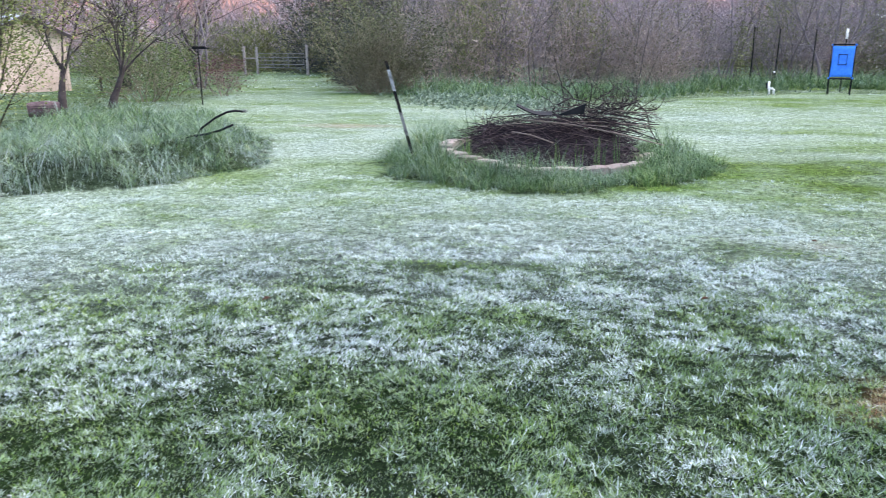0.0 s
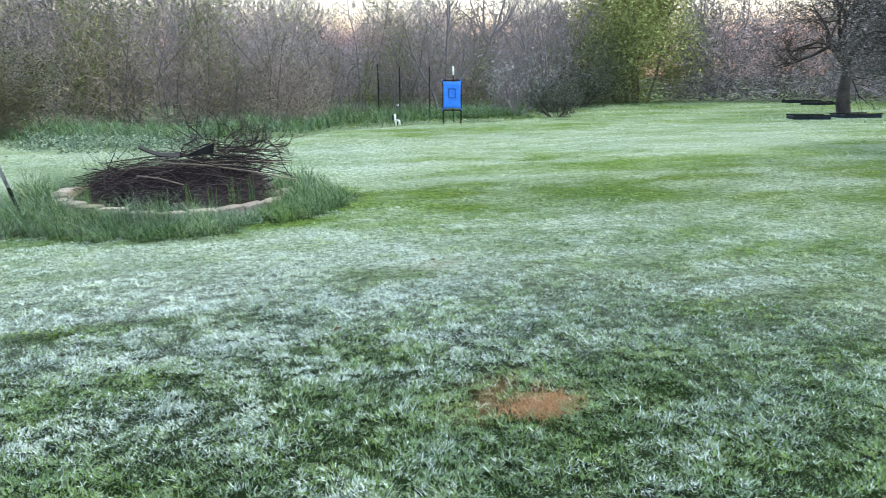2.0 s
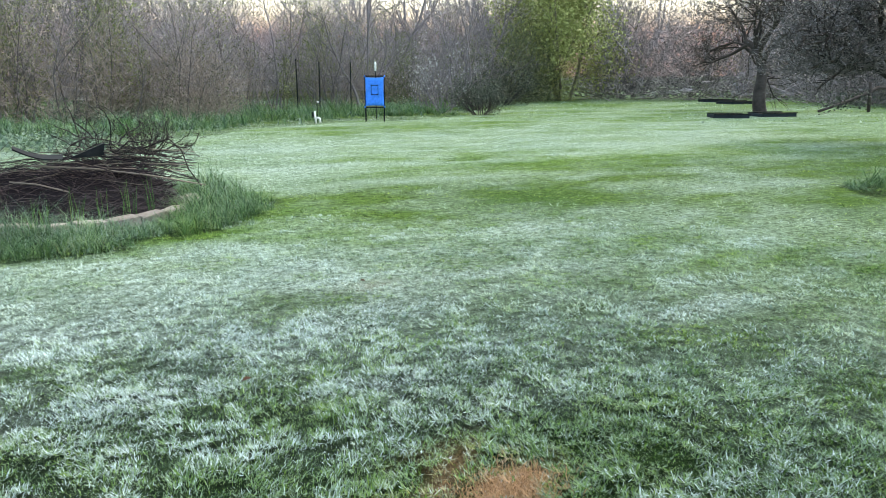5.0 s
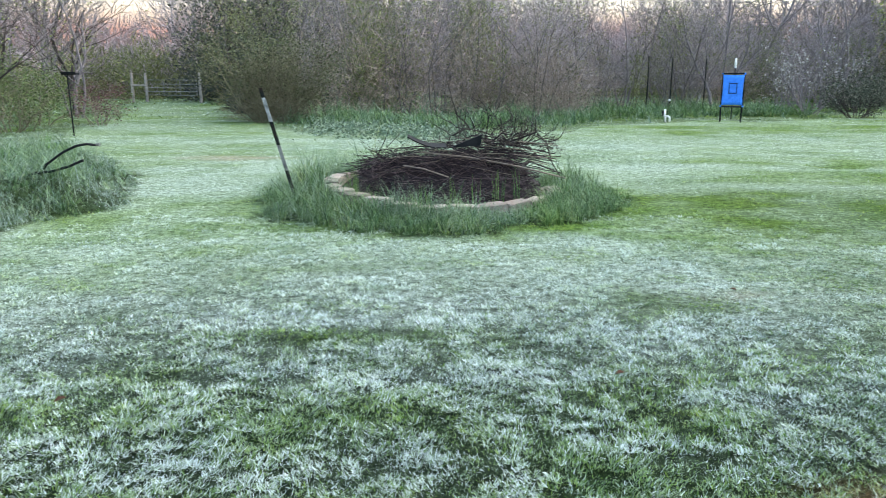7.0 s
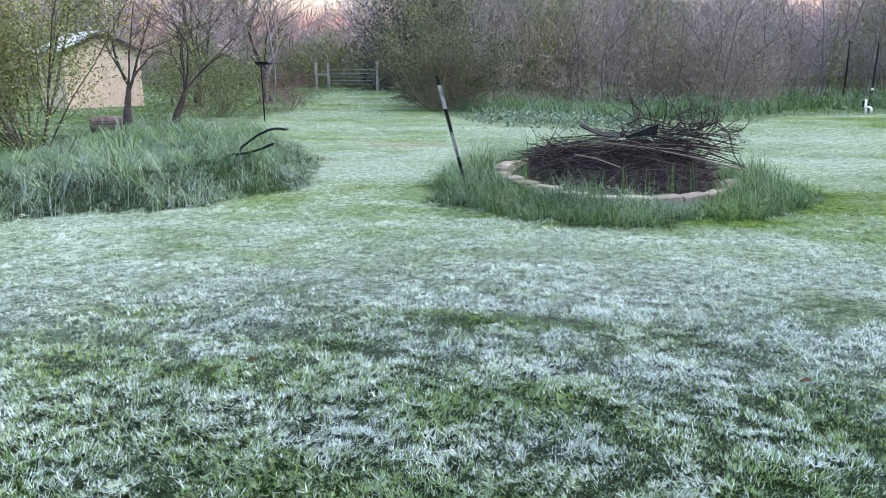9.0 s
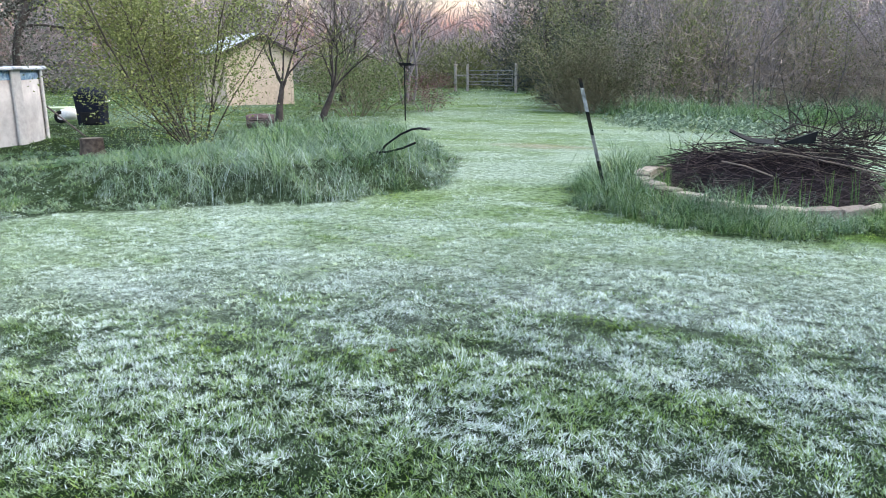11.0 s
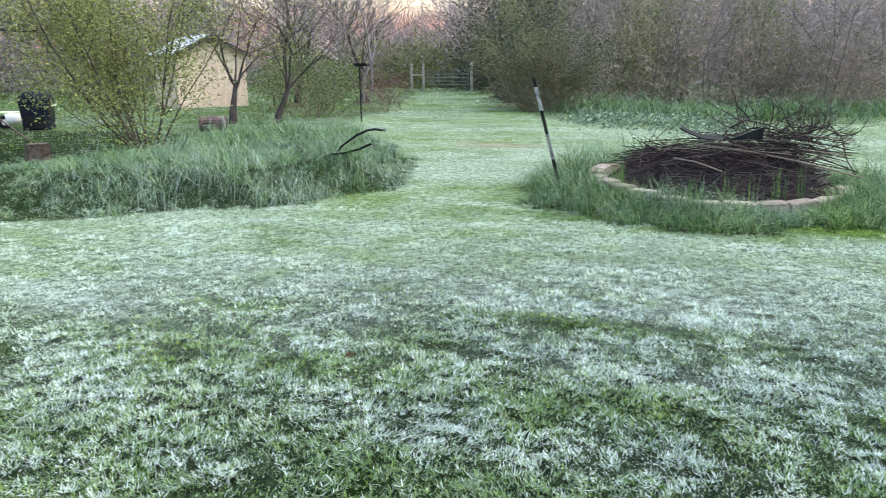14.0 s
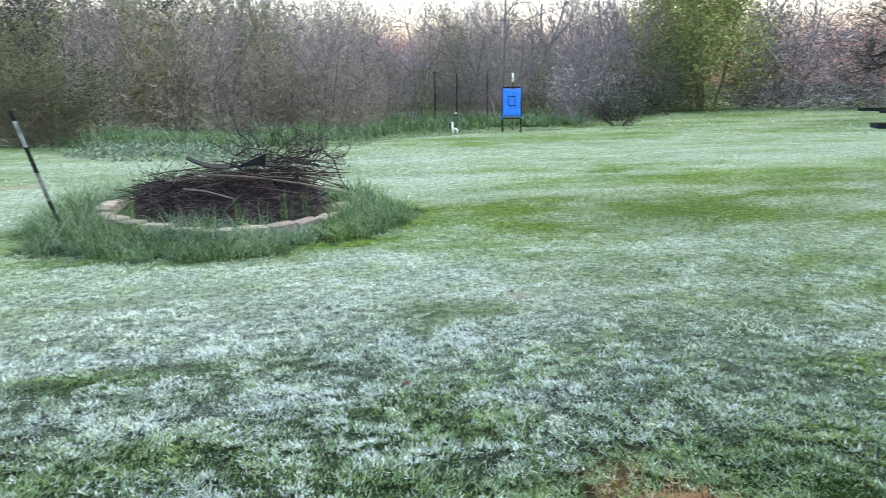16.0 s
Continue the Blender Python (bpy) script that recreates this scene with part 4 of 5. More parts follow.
# bush, red shrub and bare trees round the bird table
runs = grow(213, 13, 1.75, 0.014, 0.8, (5, 4), curl=0.24, spread=0.5, first=0.1)
bush = tree("green_bush", at_ground(-10.7, 18.3), "rounded green bush in long grass", "bush", runs, BARK_OLIVE, leaf_mesh("crown", 32, runs, (1, 2), 2.0, 0.055, 0.13), LEAF_GREEN, "green bushes")
copy_thing(bush, at_ground(-11.2, 20.2, 100, 1.1))
copy_thing(bush, at_ground(-13.5, 22.0, 200, 1.0))
runs = grow(214, 10, 1.35, 0.015, 0.95, (5, 4), curl=0.14, spread=0.3, first=0.15)
tree("russet_shrub", at_ground(-9.5, 20.4, 0, 0.75), "small shrub with dark red twigs and leaves", "shrub", runs, BARK_BROWN, leaf_mesh("crown", 33, runs, (1, 2), 1.6, 0.055, 0.09), LEAF_RED)
copy_thing(mauve, at_ground(-12.0, 24.0, 10, 0.85))
copy_thing(mauve, at_ground(-18.0, 33.0, 110, 1.2))
copy_thing(mauve, at_ground(-21.0, 27.0, 210, 1.1))
copy_thing(mauve, at_ground(-26.0, 33.0, 60, 1.3))

# far woods all round the back, one joined mass of bare crowns
g = np.random.default_rng(77)
low = [wood_mesh("tmp", grow(300 + s, 2, 8.5, 0.12, 0.35, (7, 5), curl=0.12, first=0.2, spread=0.4, shrink=(0.4, 0.65)), (0, 1, 2), (3, 3, 3), fat=1.2) for s in range(3)]
packs = []
for m in low:
    v = np.zeros(len(m.vertices) * 3, np.float32)
    m.vertices.foreach_get("co", v)
    q = np.zeros(len(m.loops), np.int32)
    m.loops.foreach_get("vertex_index", q)
    packs.append((v.reshape(-1, 3), q.reshape(-1, 4)))
    bpy.data.meshes.remove(m)
vs, qs, n = [], [], 0
for k in range(56):
    a, d = math.radians(-82 + 154 * (k + g.random()) / 56), g.uniform(50, 95)
    if 31 < math.degrees(a) < 36 and d < 74:
        d = g.uniform(84, 105)
    if -26 < math.degrees(a) < -20.5 or 9.5 < math.degrees(a) < 14.0:
        continue
    v, q = packs[k % 3]
    t, s = g.uniform(0, 6.28), g.uniform(0.8, 1.25)
    r = np.array([[math.cos(t), -math.sin(t), 0], [math.sin(t), math.cos(t), 0], [0, 0, 1]]) * s
    vs.append(v @ r.T + (d * math.sin(a), d * math.cos(a), 0))
    qs.append(q + n)
    n += len(v)
part("far_woods", fast_mesh("far_woods", np.vstack(vs), None, np.vstack(qs)), WOODS)
tagged(bpy.data.objects["far_woods"], "grey-mauve wood of bare trees in the distance", "woods", kind="stuff")


def domes(name, g, places, per, length, width, mat, label, lift=0.0):
    """Rounded heaps of thin radiating twigs, one triangle each; places of (x, y, radius, height)."""
    c = np.repeat(np.array(places), per, axis=0)
    n = len(c)
    a, e = g.uniform(0, 6.283, n), np.arcsin(g.uniform(0.0, 1.0, n))
    r = g.random(n) ** 0.45 * (0.75 + 0.5 * rough(a * 2 + c[:, 0], e * 4 + c[:, 1], 0.7, 53))
    out = np.stack([np.cos(a) * np.cos(e), np.sin(a) * np.cos(e), np.sin(e)], -1)
    p = np.stack([c[:, 0], c[:, 1], 0 * a], -1) + out * r[:, None] * np.stack([c[:, 2], c[:, 2], c[:, 3]], -1)
    d = out * (0.9, 0.9, 0.6) + (0, 0, 0.35) + g.normal(0, 0.55, (n, 3))
    d /= np.linalg.norm(d, axis=1)[:, None]
    s = np.cross(d, g.normal(0, 1, (n, 3)))
    s /= np.linalg.norm(s, axis=1)[:, None]
    s *= (g.uniform(*width, n) / 2)[:, None]
    d *= g.uniform(*length, n)[:, None]
    v = np.stack([p - s, p + s, p + d], 1).reshape(-1, 3)
    v[:, 2] = np.maximum(v[:, 2], -0.05) + lift
    ob = part(name, fast_mesh(name, v, np.arange(3 * n).reshape(-1, 3)), mat)
    return tagged(ob, label, "undergrowth", kind="stuff")


def low_stretch(deg):
    """Bearings where the wood is low and the dawn sky shows over it."""
    return -25 < deg < -21 or 10.0 < deg < 13.5 or 20.5 < deg < 23.0 or deg < -61


def far_places(count, lo, hi, near, far, tall):
    out = []
    for k in range(count):
        deg = lo + (hi - lo) * (k + g.random()) / count
        d = g.uniform(near, far)
        if 31 < deg < 36.5 or 40.0 < deg < 44.0:
            d = g.uniform(84, 100)
        rise = g.uniform(*tall) * (0.48 if low_stretch(deg) else 1.0)
        out.append((d * math.sin(math.radians(deg)), d * math.cos(math.radians(deg)), g.uniform(2.4, 4.4), rise * d / 60))
    return out


domes("far_undergrowth", g, far_places(70, -84, 74, 48, 84, (8.0, 12.0)) + far_places(22, -66, -8, 52, 64, (8.0, 11.0)) + far_places(8, 38, 60, 42, 52, (7.0, 10.0)) + far_places(16, -8, 30, 45, 60, (9.0, 12.0)), 1250, (0.5, 1.5), (0.03, 0.075), WOODS, "grey-mauve tangle of twigs filling the far woods")
domes("far_leafing_brush", g, far_places(12, -80, 60, 46, 70, (5.0, 8.0)), 1500, (0.5, 1.4), (0.03, 0.07), WOODS_GREEN, "dull green budding twigs among the far woods")


def thicket_places(count, deep):
    out = []
    for k in range(count):
        x = -6.0 + 30 * (k + g.random()) / count
        y = 26.4 + max(0, x - 4) * 0.75 + g.uniform(*deep)
        out.append((x, y, g.uniform(0.9, 1.7), g.uniform(2.6, 4.6) * (0.7 if low_stretch(math.degrees(math.atan2(x, y))) else 1.0)))
    return out


domes("thicket_underwood", g, thicket_places(28, (0.0, 6.0)) + [(x, y, r * 1.3, h * 1.45) for x, y, r, h in thicket_places(20, (5.0, 12.0))], 2300, (0.15, 0.5), (0.008, 0.018), WOODS, "mauve-grey tangle of thin twigs in the thicket", 0.75)
domes("thicket_brown_twigs", g, thicket_places(8, (0.0, 3.0)) + [(3.2, 25.6, 1.5, 2.7), (3.6, 25.3, 1.3, 2.3), (1.7, 27.2, 1.3, 2.5)], 2500, (0.15, 0.45), (0.007, 0.016), WOODS_BROWN, "reddish-brown tangle of thin twigs in the thicket")
domes("thicket_leafing_twigs", g, [(-3.0, 26.8, 1.0, 4.2), (-2.0, 28.0, 1.1, 4.4), (0.9, 27.8, 0.8, 4.3), (9.6, 33.0, 1.2, 3.4), (14.5, 36.0, 1.6, 3.6), (-7.5, 30.0, 1.5, 2.6), (19.0, 37.0, 1.8, 3.6)], 2200, (0.1, 0.4), (0.02, 0.045), WOODS_GREEN, "dull green budding twigs in the thicket")
domes("lime_leafing_twigs", g, [(25.4, 37.6, 2.2, 6.6), (24.2, 36.8, 1.6, 4.6)], 1900, (0.10, 0.3), (0.03, 0.07), LEAF_LIME, "lime-green leafing twigs round the tall tree")
domes("olive_leafing_twigs", g, [(19.4, 33.6, 1.5, 4.6), (21.3, 35.0, 1.6, 4.9), (22.8, 36.2, 1.4, 4.2)], 2500, (0.10, 0.35), (0.02, 0.05), LEAF_OLIVE, "olive-green leafing twigs beside the lime tree")
domes("leaning_tree_boughs", g, [(15.3, 10.3, 2.1, 2.2), (14.2, 10.8, 1.4, 1.6)], 5000, (0.06, 0.2), (0.012, 0.03), LEAF_DUSK, "dusky budding twigs hanging in the leaning tree", 1.4)
domes("dusky_brush", g, [(33.0, 23.0, 2.2, 4.2), (36.0, 27.0, 3.0, 5.5), (39.0, 31.0, 3.0, 5.5), (31.5, 19.0, 2.0, 3.6), (35.0, 20.0, 2.6, 5.0), (28.4, 37.0, 2.6, 6.6), (30.6, 36.4, 2.8, 7.0), (32.6, 34.4, 2.4, 5.6), (29.6, 38.6, 2.8, 7.4)], 3000, (0.12, 0.45), (0.02, 0.05), LEAF_DUSK, "dusky leafless brush behind the oak")
domes("thicket_pale_twigs", g, [(-4.4, 24.4, 1.2, 3.6), (-3.1, 25.0, 1.2, 4.2), (-1.7, 25.2, 1.2, 4.0), (-0.4, 25.4, 1.0, 3.6), (0.8, 25.6, 0.9, 3.4)], 900, (0.2, 0.7), (0.010, 0.022), WOODS_BROWN, "pale pinkish-brown outer twigs of the thicket")
domes("thicket_spring_buds", g, [(-2.6, 25.3, 0.8, 4.8), (-1.1, 26.2, 0.7, 4.6), (1.6, 26.2, 0.7, 4.4)], 520, (0.06, 0.16), (0.03, 0.06), LEAF_SPRING, "yellow-green opening buds high in the thicket", 0.6)
domes("olive_twigs", g, [(-5.1, 22.4, 1.2, 2.2), (-4.7, 22.0, 1.1, 1.9), (-5.6, 22.6, 1.1, 2.0)], 2200, (0.15, 0.55), (0.006, 0.014), BARK_OLIVE, "olive-brown fine twigs of the shrub by the path")
domes("green_brush", g, [(-17.0, 43.0, 2.4, 3.5), (-13.5, 44.0, 2.4, 4.0), (-20.5, 42.0, 2.4, 3.4), (-24.5, 40.0, 2.2, 3.4)], 3500, (0.15, 0.6), (0.03, 0.07), WOODS_GREEN, "dull green leafing brush behind the gate")
domes("grey_green_boughs", g, [(-34.0, 25.0, 4.5, 8.0), (-38.0, 20.0, 5.0, 8.5), (-33.0, 19.0, 3.5, 6.0), (-29.5, 30.0, 4.0, 7.0)], 8000, (0.08, 0.25), (0.03, 0.06), LEAF_GREY, "soft grey-green boughs of the far evergreens")
domes("evergreen_boughs", g, [(-12.6, 39.0, 2.0, 7.0), (-11.0, 38.5, 2.3, 7.5), (-9.6, 38.0, 1.8, 6.5), (-8.0, 37.0, 1.8, 5.5), (-5.8, 36.5, 2.2, 6.5), (-6.6, 26.5, 1.0, 2.6)], 4200, (0.10, 0.32), (0.03, 0.07), LEAF_EVER, "dark grey-green boughs of the evergreen behind the gate")


# ---- fire pit with its brush ----
pit = thing("fire_pit", pose(PIT[0], PIT[1], 0), "round fire pit of weathered tan concrete blocks in tall grass", "fire pit")
pick = random.Random(11)
count = 27
step = 2 * math.pi / count


def block_shape(seed):
    """One wedge-shaped wall block with a rough outer face."""
    p = random.Random(seed)
    a = step * 0.452
    r0, r1, h, b = 1.23, 1.38, 0.115, 0.012
    s = Shape()
    v = []
    for z, e in ((0, b), (b, 0), (h - b, 0), (h, b)):
        for r, t in ((r0 + e, -a + e / r0), (r1 - e, -a + e / r1), (r1 - e + p.uniform(0.0, 0.018), 0), (r1 - e, a - e / r1), (r0 + e, a - e / r0), (r0 + e - 0.006, 0)):
            rr = r + p.uniform(-0.005, 0.005)
            v.append((rr * math.cos(t) - 1.29, rr * math.sin(t), z + p.uniform(-0.003, 0.003)))
    q = [(k * 6 + i, k * 6 + (i + 1) % 6, k * 6 + 6 + (i + 1) % 6, k * 6 + 6 + i) for k in range(3) for i in range(6)]
    q += [(18, 19, 20, 23), (23, 20, 21, 22), (3, 2, 1, 0), (5, 4, 3, 0)]
    s.add(v, (), q)
    return s.mesh("block")


stones = [block_shape(s) for s in range(4)]
for me in stones:
    me.materials.append(BLOCK)
for course in range(3):
    for k in range(count):
        a = step * (k + 0.5 * (course % 2))
        if course == 2 and (math.sin(a) > 0.1 and math.cos(a) > -0.3):
            continue
        ob = part("block", stones[pick.randrange(4)], BLOCK, pit)
        r = 1.29 + pick.uniform(-0.025, 0.025) - 0.02 * course
        ob.matrix_basis = pose(r * math.cos(a), r * math.sin(a), -0.19 + 0.117 * course + (0.10 * max(0, -math.cos(a)) - 0.03 + pick.uniform(-0.012, 0.012) if course == 2 else 0), pick.uniform(-4, 4) * (course == 2), pick.uniform(-4, 4) * (course == 2), math.degrees(a) + pick.uniform(-3, 3))
s = Shape()
s.turned([(0.01, 0.0), (0.5, 0.02), (1.0, -0.03), (1.2, -0.05)], 30)
part("ash_bed", s, ASH, pit, "dark ash and charred soil", True)

g = np.random.default_rng(31)


def pile_top(x, y):
    """Height of the heaped brush: sunk before the front rim, heaped towards the back."""
    r = np.hypot(x / 1.15, y / 1.1)
    back = smooth_step(-0.95, 0.25, np.asarray(y, float))
    return (-0.05 + 0.40 * back + 0.10 * np.clip(1 - r ** 2, 0, 1)) * (0.8 + 0.3 * rough(x, y, 0.3, 61)) * (1 - 0.45 * smooth_step(0.75, 1.15, r) * back)


s = Shape()
cells = 40
u = np.linspace(-1.16, 1.16, cells)
U, V = np.meshgrid(u, u)
Z = pile_top(U, V) - 0.12 + 0.05 * g.random(U.shape)
ok = np.hypot(U, V) < 1.14
i, j = np.meshgrid(np.arange(cells - 1), np.arange(cells - 1))
b = (j * cells + i).ravel()
okr = ok.ravel()
good = okr[b] & okr[b + 1] & okr[b + cells] & okr[b + cells + 1]
b = b[good]
s.add(np.stack([U, V, Z], -1), (), np.stack([b, b + 1, b + cells + 1, b + cells], -1))
heap = thing("brush_pile", pose(PIT[0], PIT[1], 0), "heap of dark cut branches and twigs filling the fire pit", "brush pile")
part("packed_brush", s, BRUSH, heap)
s = Shape()
for k in range(3200):
    x, y = g.uniform(-1.1, 1.1, 2)
    if math.hypot(x, y) > 1.12:
        continue
    z = float(pile_top(x, y)) + g.uniform(-0.08, 0.03)
    a = g.normal(0, 0.75) + (3.14 if g.random() < 0.5 else 0)
    ln = g.uniform(0.12, 0.45)
    d = np.array([math.cos(a), math.sin(a), g.normal(0, 0.32)])
    p = np.array([x, y, z])
    if np.hypot(*(p + d * ln)[:2]) > 1.15:
        continue
    mid = p + d * ln / 2 + g.normal(0, 0.02, 3)
    rr = g.uniform(0.002, 0.006)
    s.tube([p, mid, p + d * ln], [rr, rr * 0.8, rr * 0.4], 3, caps=False)
part("twig_layer", s, BRUSH, heap)
s = Shape()
for k in range(420):
    x, y = g.uniform(-1.0, 1.0), g.uniform(-0.95, 0.1)
    if math.hypot(x, y) > 1.05:
        continue
    a, ln = g.uniform(0, 6.28), g.uniform(0.1, 0.4)
    p = np.array([x, y, float(pile_top(x, y)) + g.uniform(-0.01, 0.04)])
    d = np.array([math.cos(a), 0.5 * math.sin(a), g.uniform(-0.1, 0.7)])
    if np.hypot(*(p + d * ln)[:2]) < 1.12:
        s.tube([p, p + d * ln / 2 + g.normal(0, 0.02, 3), p + d * ln], [0.004, 0.003, 0.002], 3, caps=False)
tagged(part("loose_brush", s, TWIG, heap, "thin mauve-brown twigs sloping into the pit"), kind="stuff")
# long straight sticks lying across the heap, their thin ends out over the left rim
for k in range(74):
    x0, y0 = g.uniform(-1.25, -0.1), g.uniform(-0.25, 0.8)
    a = g.normal(-0.04, 0.2)
    ln = g.uniform(1.0, 2.1)
    z0 = max(float(pile_top(x0, y0)), 0.22) + g.uniform(0.0, 0.13)
    p, d = np.array([x0, y0, z0]), np.array([math.cos(a), math.sin(a), g.normal(-0.03, 0.05)])
    ln = min(ln, 1.3 - x0)
    pts = [p + d * ln * u + np.array([0, 0, 0.10 * math.sin(3.14 * u)]) + g.normal(0, 0.014, 3) for u in np.linspace(0, 1, 6)]
    rr = g.uniform(0.0025, 0.006)
    s = Shape().tube(pts, rr * np.linspace(0.4, 1, 6), 5)
    part("stick", s, STICK if k % 5 == 0 else BRUSH, heap, "pale dry stick" if k % 5 == 0 else "", True)
for pts, rr in (([(-0.24, -0.35, 0.56), (0.3, -0.32, 0.50), (0.8, -0.25, 0.40), (1.36, -0.2, 0.26)], 0.010), ([(-0.42, -0.55, 0.44), (-0.2, -0.52, 0.40), (0.06, -0.5, 0.31)], 0.009)):
    part("stick", Shape().tube(pts, rr, 6), STICK, heap, "pale dry stick", True)
# tangled limbs sticking out at the back
for k in range(76):
    runs = grow(500 + k, 1, g.uniform(0.85, 1.3), 0.012, 0.4, (6, 4), curl=0.28, rise=-0.06, first=0.15, fork=(0.5, 1.2), shrink=(0.35, 0.6))
    me = wood_mesh("tangled_limb", runs, (0, 1, 2), (5, 3, 3), fat=1.15)
    ob = part("tangled_limb", me, BARK_DARK if k % 3 else BRUSH, heap)
    x, y = g.uniform(0.1, 1.05), g.uniform(0.0, 0.75)
    ob.matrix_basis = pose(x, y, 0.42 + 0.30 * g.random(), 0, g.uniform(35, 105), g.uniform(0, 360)) @ Matrix.Scale(g.uniform(0.4, 0.66), 4)
for pts in ([(0.75, 0.2, 0.62), (1.05, 0.1, 0.74), (1.17, 0.05, 0.62), (1.22, 0.0, 0.42), (1.34, -0.05, 0.22)], [(0.1, 0.1, 0.70), (0.25, 0.1, 0.78), (0.45, 0.15, 0.74), (0.8, 0.2, 0.60)]):
    part("tangled_limb", Shape().tube(pts, np.linspace(0.011, 0.005, len(pts)), 6), BARK_DARK, heap, "", True)

# black scrap lying on the heap
scrap = thing("plastic_scrap", pose(0.10, 8.0, 0.66), "torn curved piece of black plastic on the brush", "scrap")
s = Shape()
pts = []
for k in range(9):
    u = k / 8
    x, z = -0.40 + 0.42 * u, 0.06 - 0.10 * math.sin(min(1, u * 1.4) * 1.57)
    w = 0.05 + 0.05 * u
    pts += [(x, -w, z + 0.012 * (1 - u)), (x, w, z + 0.03), (x, w, z + 0.018), (x, -w, z - 0.003)]
q = [(k * 4 + i, k * 4 + (i + 1) % 4, k * 4 + 4 + (i + 1) % 4, k * 4 + 4 + i) for k in range(8) for i in range(4)] + [(0, 1, 2, 3), (35, 34, 33, 32)]
s.add(pts, (), q)
part("curled_strip", s, BLACK_PLASTIC, scrap)
s = Shape()
s.add([(0.06, -0.10, -0.04), (0.40, -0.10, 0.10), (0.38, -0.09, -0.02), (0.06, 0.0, -0.045), (0.40, 0.03, 0.095), (0.38, 0.03, -0.025)], [(0, 2, 1), (3, 4, 5)], [(0, 1, 4, 3), (1, 2, 5, 4), (2, 0, 3, 5)])
part("folded_flap", s, BLACK_PLASTIC, scrap)

# seeding weeds inside the rim
for k in range(11):
    a = g.uniform(3.3, 5.9)
    r = g.uniform(0.95, 1.12)
    s = Shape()
    for c in range(6):
        b0 = np.array([r * math.cos(a) + g.normal(0, 0.03) + PIT[0], r * math.sin(a) + g.normal(0, 0.03) + PIT[1], 0.0])
        dx, dy = g.normal(0, 0.05, 2)
        h = g.uniform(0.2, 0.46)
        s.tube([b0, b0 + (dx * 0.4, dy * 0.4, h * 0.6), b0 + (dx, dy, h)], [0.004, 0.003, 0.001], 3, caps=False)
    ob = part("pit_weed", s, TALL)
    tagged(ob, "thin pale weed growing inside the pit rim", "weed", kind="stuff")

# ---- leaning steel fence post ----
post = thing("steel_post", pose(-1.47, 7.9, -0.1), "leaning dark steel T-post with white painted bands", "post")
foot, tip = np.array([0.0, 0.0, 0.0]), np.array([-0.365, 0.0, 1.34])


def tee(lo, hi):
    """A stretch of the T-section between two heights (shares of its length)."""
    a, b = foot + (tip - foot) * lo, foot + (tip - foot) * hi
    s = Shape()
    for w, t, off in ((0.038, 0.008, 0.0), (0.008, 0.036, 0.018)):
        v = [c + np.array((x * w / 2, y * t / 2 + off, 0)) for c in (a, b) for x, y in ((-1, -1), (1, -1), (1, 1), (-1, 1))]
        s.add(v, (), [(3, 2, 1, 0), (4, 5, 6, 7)] + [(i, (i + 1) % 4, 4 + (i + 1) % 4, 4 + i) for i in range(4)])
    return s


for name, lo, hi, mat, lab in (("lower_shaft", 0.0, 0.35, POST_GREEN, ""), ("lower_band", 0.35, 0.555, POST_GREY, "dirty greyish-white band"), ("middle_shaft", 0.555, 0.74, POST_GREEN, ""), ("white_band", 0.74, 0.925, POST_WHITE, "chipped white band"), ("tip", 0.925, 1.0, POST_GREEN, "")):
    part(name, tee(lo, hi), mat, post, lab)
for u in (0.14, 0.2, 0.26, 0.32, 0.58, 0.63, 0.68, 0.72):
    c = foot + (tip - foot) * u
    part("stud", Shape().box(c[0], c[1] - 0.006, c[2], 0.016, 0.012, 0.02), POST_GREEN, post)

# ---- target ----
target = thing("pitching_target", at_ground(8.29, 22.0, -20) @ Matrix.Diagonal((0.8, 1, 1, 1)), "bright blue framed pitching target on dark steel legs", "target")
s = Shape()
w, lo, hi = 0.36, 0.50, 1.36
v = []
for k in range(9):
    for m in range(9):
        a, b = k / 8 * 2 - 1, m / 8 * 2 - 1
        bow = 0.02 * (1 - a * a) * (1 - b * b)
        v.append((a * w * (0.955 + 0.045 * b * b), bow, (lo + hi) / 2 + b * (hi - lo) / 2 * (0.97 + 0.03 * a * a)))
front = [(k * 9 + m, (k + 1) * 9 + m, (k + 1) * 9 + m + 1, k * 9 + m + 1) for k in range(8) for m in range(8)]
v2 = [(x, y + 0.012, z) for x, y, z in v]
rim = [m for m in range(9)] + [k * 9 + 8 for k in range(1, 9)] + [72 + m for m in range(7, -1, -1)] + [k * 9 for k in range(7, 0, -1)]
q = front + [tuple(81 + n for n in f[::-1]) for f in front] + [(rim[i], rim[(i + 1) % 32], 81 + rim[(i + 1) % 32], 81 + rim[i]) for i in range(32)]
s.add(v + v2, (), q)
part("blue_face", s, BLUE, target, "bright blue stretched fabric face", True)
for name, cx, cz, sx, sz in (("zone_line", 0, 1.12, 0.28, 0.022), ("zone_line", 0, 0.84, 0.28, 0.022), ("zone_line", -0.129, 0.98, 0.022, 0.26), ("zone_line", 0.129, 0.98, 0.022, 0.26)):
    part(name, Shape().box(cx, -0.006, cz, sx, 0.004, sz), BLACK_PLASTIC, target)
